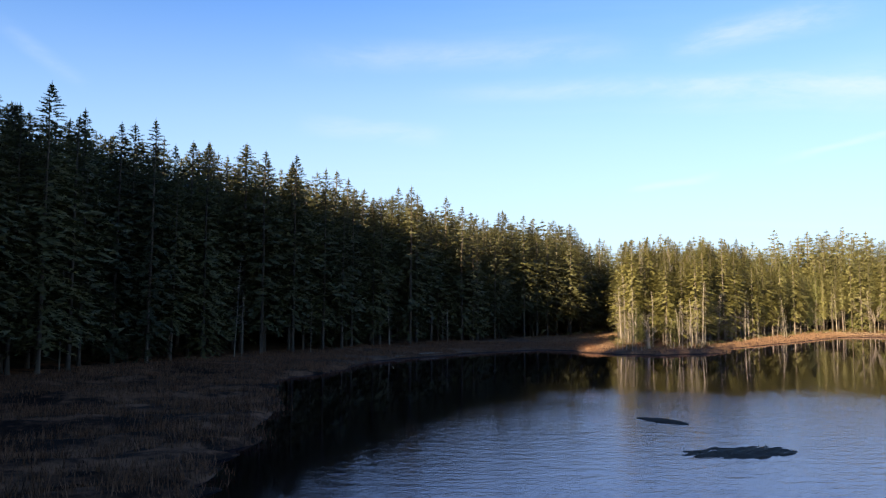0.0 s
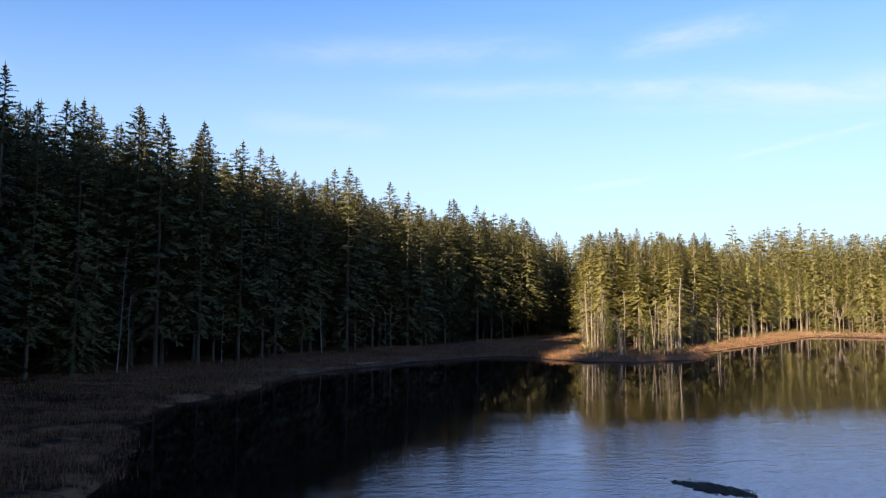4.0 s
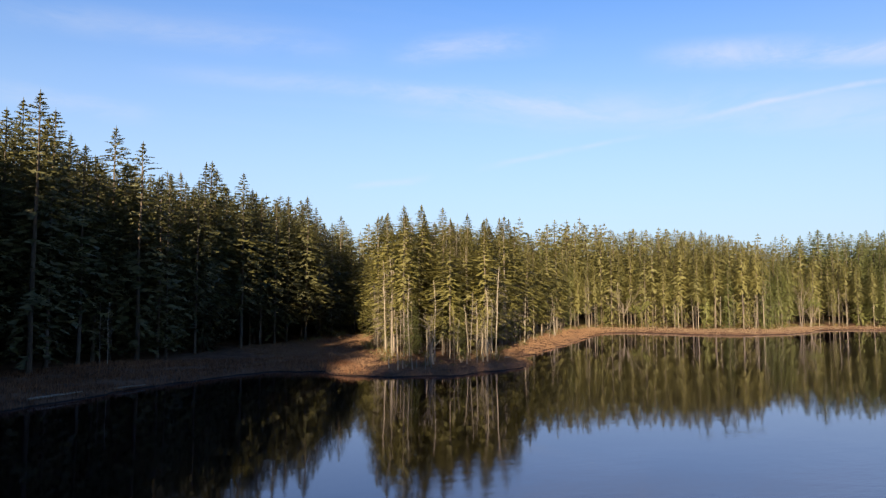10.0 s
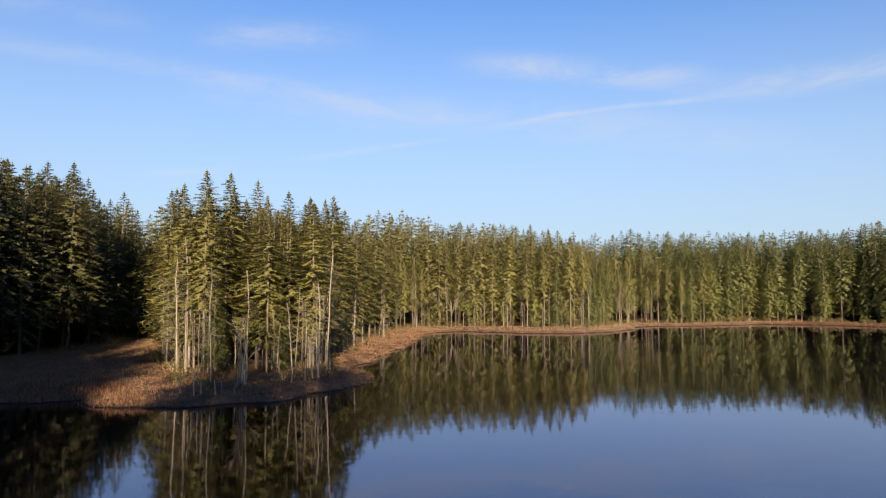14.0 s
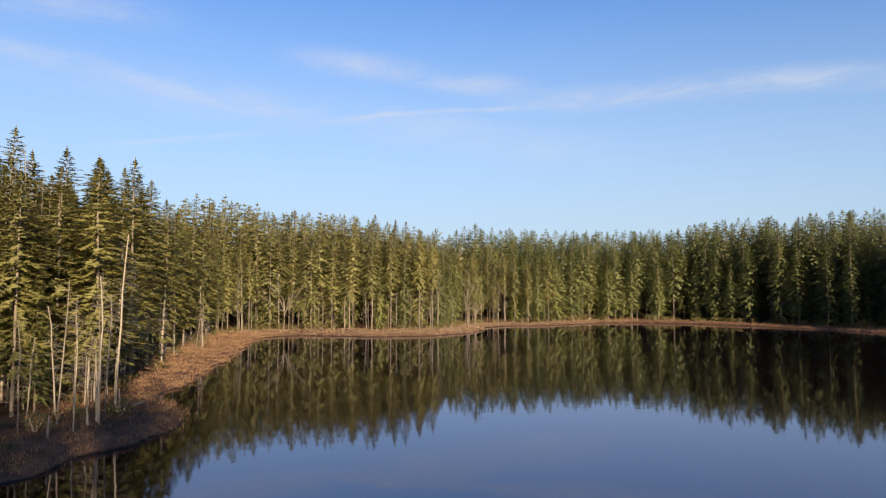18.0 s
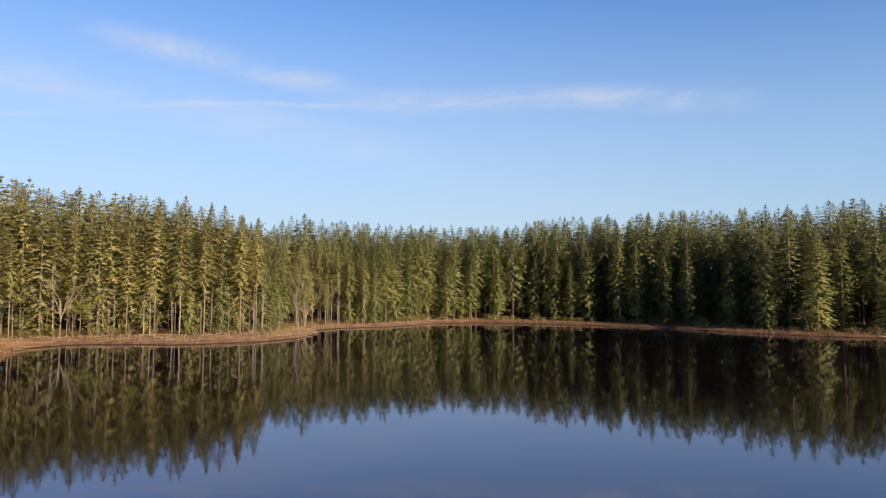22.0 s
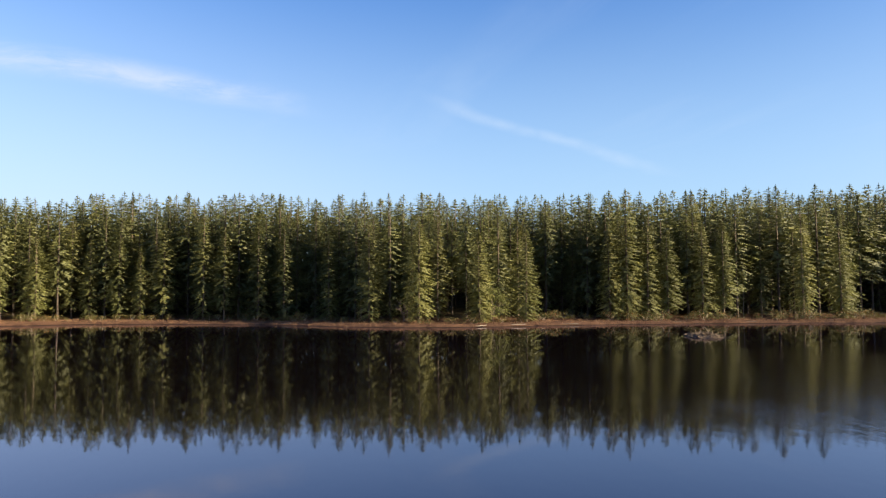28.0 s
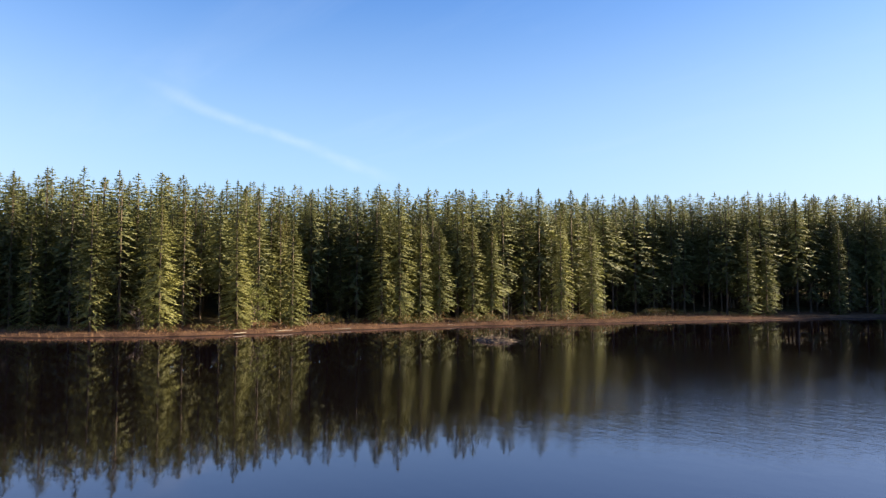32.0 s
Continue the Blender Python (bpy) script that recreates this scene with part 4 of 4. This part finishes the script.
SNAGS = [snag_mesh(G, 8, 0.055, 34), snag_mesh(G, 10, 0.055, 52), snag_mesh(G, 6, 0.05, 24), snag_mesh(G, 9, 0.05, 60, False), snag_mesh(G, 4, 0.07, 8)]
TALL_SNAGS = [snag_mesh(G, 19, 0.075, 90, False), snag_mesh(G, 21, 0.085, 100, False)]
STAKES = [snag_mesh(G, 1.5, 0.08, 2), snag_mesh(G, 2.2, 0.075, 3), snag_mesh(G, 1.1, 0.09, 1)]
ok = lambda p: (signed(p, EDGE) > -0.6) & (signed(p, EDGE) < 7) & (region(p) == 1) & (p[:, 1] < 168)
for x, y in scatter(G, (34, 129), (72, 166), 1.35, ok, 3000)[:36]:
    place("dead_tree", SNAGS[G.integers(5)], "bleached standing dead stem with broken twigs", "dead tree", "dead stems on the spit", x, y, G.uniform(0.6, 1.25), G.uniform(0, 6.28), G.normal(0, 0.05))
ok = lambda p: (signed(p, EDGE) > -0.8) & (signed(p, EDGE) < 2.6) & (region(p) == 1) & (p[:, 0] > 36) & (p[:, 1] > 133) & (p[:, 1] < 176)
for x, y in scatter(G, (36, 132), (84, 178), 1.05, ok, 4000)[:60]:
    place("dead_tree", SNAGS[(1, 3, 0)[G.integers(3)]], "slender pale dead stem with short twigs", "dead tree", "dead stems on the spit", x, y, G.uniform(0.6, 1.5), G.uniform(0, 6.28), G.normal(0, 0.06))
for x, y in ((47, 152), (51, 158), (53, 154), (58, 168), (45, 156), (46.5, 144.5), (49, 149), (55, 160)):
    place("dead_tree", TALL_SNAGS[G.integers(2)], "tall grey dead conifer above the living ones", "dead tree", "tall dead conifers", x, y, G.uniform(0.95, 1.1), G.uniform(0, 6.28))
for x, y in ((33.5, 129.5), (34.4, 130.3), (35.2, 129.0), (36.1, 130.0), (36.8, 128.8), (33.0, 131.5), (43.5, 131.2), (47.0, 133.5), (50.5, 136.0), (37.9, 129.6)):
    place("stump", STAKES[G.integers(3)], "short grey broken stem in the sedge", "stump", "broken stems on the spit", x, y, G.uniform(0.8, 1.2), G.uniform(0, 6.28), G.normal(0, 0.06))
for x, y, s in ((92, 187, 1.0), (93.5, 189, 0.9), (90.8, 185.6, 0.75), (88, 183, 0.6), (95, 192, 0.8)):
    place("dead_tree", SNAGS[(1, 3)[int(x) % 2]], "pale dead tree leaning over the sedge strip", "dead tree", "dead trees by the strip", x, y, s, G.uniform(0, 6.28), G.uniform(0.04, 0.16))
ok = lambda p: (signed(p, EDGE) > -0.4) & (signed(p, EDGE) < 1.4) & (region(p) == 2) & (p[:, 0] > 116) & (p[:, 0] < 205)
for x, y in scatter(G, (116, 186), (205, 226), 1.6, ok, 4000)[:34]:
    place("dead_tree", SNAGS[(1, 3)[G.integers(2)]], "slender pale dead stem at the foot of the woods", "dead tree", "dead stems on the north shore", x, y, G.uniform(0.9, 1.5), G.uniform(0, 6.28), G.normal(0, 0.03))
for x, y in ((-39, 92), (-31, 103.5), (-30, 104), (-22, 116), (1, 144), (0, 146), (-10, 131), (8, 155), (-44, 80)):
    place("dead_tree", TALL_SNAGS[G.integers(2)] if G.random() < 0.4 else SNAGS[1], "grey dead stem at the shaded wood's edge", "dead tree", "dead stems by the west woods", x, y, G.uniform(0.7, 1.1), G.uniform(0, 6.28), G.normal(0, 0.03))
for x, y in ((209, 3), (227, 93)):
    place("dead_tree", TALL_SNAGS[G.integers(2)], "thin grey dead conifer among the shore trees", "dead tree", "dead stems on the east shore", x, y, G.uniform(0.6, 0.9), G.uniform(0, 6.28))


def broken_trunk(x, y):
    """The thick bleached trunk, shattered at the top, on the tip of the spit."""
    root = thing("broken_tree", "thick bleached trunk shattered at the top with thin dead limbs", "dead tree")
    b = Bag()
    for k in range(6):
        a = k * 1.05 + G.uniform(-0.2, 0.2)
        h = G.uniform(1.3, 3.2)
        o = np.array([math.cos(a), math.sin(a), 0]) * 0.17
        bend = np.array([G.normal(0, 0.12), G.normal(0, 0.12), 0])
        b.tube(np.stack([o * 2.1 + (0, 0, -0.4), o * 1.4 + (0, 0, 0.4), o + bend * 0.5 + (0, 0, h * 0.55), o + bend + (0, 0, h * 0.85), o * 1.3 + bend * 2 + (0, 0, h)]),
               [0.17, 0.12, 0.10, 0.07, 0.015], 6)
    part("trunk", b.mesh("trunk", [DEADWOOD]), root)
    for k in range(5):
        b2, ends = Bag(), []
        branching(G, b2, np.array([G.normal(0, 0.15), G.normal(0, 0.12), 1.6]), unit(np.array([G.normal(0, 0.2), G.normal(0, 0.2), 1.0])), G.uniform(2.0, 4.2), 0.06, 2, ends)
        part("limb", b2.mesh("limb", [DEADWOOD], True), root)
    root.location = (x, y, float(height(np.array([x]), np.array([y]))[0]))


broken_trunk(39.4, 133.3)


def log_mesh(rng, long, thick):
    b = Bag()
    t = np.linspace(-0.5, 0.5, 7)
    p = np.column_stack([t * long, rng.normal(0, 0.06, 7), rng.normal(0, 0.03, 7)])
    b.tube(p, thick * np.array([0.9, 1, 0.95, 0.85, 0.75, 0.6, 0.4]), 8)
    for _ in range(4):
        o = p[rng.integers(1, 6)]
        b.tube(np.stack([o, o + unit(rng.normal(0, 1, 3) + (0, 0, 0.6)) * rng.uniform(0.3, 0.9)]), [thick * 0.3, thick * 0.1], 5, cap=False)
    return b.mesh("driftwood", [DEADWOOD], True)


LOGS = [log_mesh(G, 6, 0.16), log_mesh(G, 4, 0.14), log_mesh(G, 9, 0.20)]
for x, y, turn in ((-24, 89.5, 8), (-19, 90.5, 12), (-15, 92.5, -6), (-10.5, 108, 62), (-7, 114.5, 48), (-2, 121, 45), (4, 127, 40), (54, 139.5, 30), (55, 141, 75),
                   (216.5, 97.5, 60), (213.5, 93, 50), (207.3, 80, 80), (206.5, 62, 95), (206.3, 50, 85), (203.5, 25, 70), (200, 8, 75), (228, 110, 58), (206.8, 70, 120),
                   (182, 190, 30), (190, 195.5, 20), (196, 195, -10), (193.5, -12, 75)):
    dz = 0.12 if y > 100 or x > 0 else 0.2
    place("driftwood_log", LOGS[G.integers(3)], "bleached driftwood log lying on the bank", "log", "driftwood on the shore", x, y, G.uniform(0.45, 0.8) * (0.45 if y < 100 and x < 0 else 0.8), radians(turn), 0, dz)


def stick_heap(name, label, x, y, wide, tall, n, mound):
    """A lodge of sticks: a muddy mound with branches laid over it."""
    root = thing(name, label, "lodge")
    a, k = np.meshgrid(np.linspace(0, 2 * math.pi, 24, endpoint=False), np.linspace(0, 1, 7), indexing="ij")
    r = (1 - k) * wide * (1 + 0.12 * np.sin(a * 3 + 1) + 0.08 * np.sin(a * 7))
    v = np.stack([r * np.cos(a), r * np.sin(a) * 0.8, tall * np.sin(k * math.pi / 2) - 0.3 + 0.06 * np.sin(a * 5 + k * 9)], -1).reshape(-1, 3)
    i, j = np.meshgrid(np.arange(24), np.arange(6), indexing="ij")
    i2 = (i + 1) % 24
    part("mound", mesh_of("mound", v, np.stack([i * 7 + j, i2 * 7 + j, i2 * 7 + j + 1, i * 7 + j + 1], -1).reshape(-1, 4), [mound], True), root)
    for _ in range(n):
        b = Bag()
        q, rr = G.uniform(0, 6.28), wide * G.uniform(0.1, 1.0)
        o = np.array([rr * math.cos(q), rr * math.sin(q) * 0.8, tall * math.cos(min(rr / wide, 1) * 1.5) * 0.95 - 0.12])
        l = G.uniform(0.8, 2.2)
        w = unit(np.array([G.normal(), G.normal(), G.normal(0, 0.22)]))
        t = np.linspace(-0.5, 0.5, 4)[:, None]
        b.tube(o + w * l * t + np.array([0, 0, 0.1]) * (0.25 - t * t), np.array([0.04, 0.05, 0.045, 0.02]), 5)
        part("stick", b.mesh("stick", [STICKS], True), root)
    root.location = (x, y, 0.0)


stick_heap("stick_lodge", "low heap of grey-brown sticks and mud in the lake", 169, 43.0, 4.4, 0.8, 120, PEAT)


def floating_mat(x, y, long, wide, turn, seed):
    """A raft of dead water plants, barely above the surface, with pools and ragged rims."""
    root = thing("floating_mat", "ragged dark raft of dead water plants on the lake", "plant raft", "plant rafts")
    n, m = 110, 34
    u, w = np.meshgrid(np.linspace(-1, 1, n), np.linspace(-1, 1, m), indexing="ij")
    edge = 1 - u ** 2 + 0.35 * u + 0.10 * np.sin(u * 9 + seed) + 0.08 * np.sin(u * 23 + seed * 2)
    yy = w * wide * np.clip(edge, 0.05, 1.3) ** 0.6
    body = np.clip(1 - (w + 0.15) ** 2 - 0.30 * (u - 0.15) ** 2, -0.4, 1)
    z = 0.17 * body * np.clip(edge, 0, 1) + 0.10 * wavy(u * long * 1.1, yy * 2.6, 0.55, seed) + 0.05 * wavy(u * long, yy * 2.2, 0.17, seed + 1) - 0.06
    z[:, 0] = z[:, -1] = -0.2
    z[0] = z[-1] = -0.2
    i, j = np.meshgrid(np.arange(n - 1), np.arange(m - 1), indexing="ij")
    f = np.stack([i * m + j, (i + 1) * m + j, (i + 1) * m + j + 1, i * m + j + 1], -1).reshape(-1, 4)
    part("raft", mesh_of("raft", np.stack([u * long, yy, z], -1).reshape(-1, 3), f, [PEAT], True), root)
    k = 240
    c = np.column_stack([G.uniform(-0.6, 0.85, k) * long, G.normal(0.1, 0.28, k) * wide, np.full(k, 0.02)])
    a = G.uniform(0, 6.28, k)
    d = np.column_stack([np.cos(a), np.sin(a), G.uniform(0.05, 0.4, k)]) * G.uniform(0.12, 0.3, (k, 1))
    s = np.column_stack([-np.sin(a), np.cos(a), a * 0]) * 0.03
    v = np.stack([c - s, c + s, c + d + s * 0.3, c + d - s * 0.3], 1).reshape(-1, 3)
    part("stalks", mesh_of("stalks", v, np.arange(k * 4).reshape(-1, 4), [STICKS]), root)["kind"] = "stuff"
    root.location, root.rotation_euler = (x, y, 0), (0, 0, radians(turn))


floating_mat(16.9, 41.6, 4.3, 1.8, 14, 0.4)
floating_mat(16.4, 53.2, 2.5, 0.9, -46, 2.0)
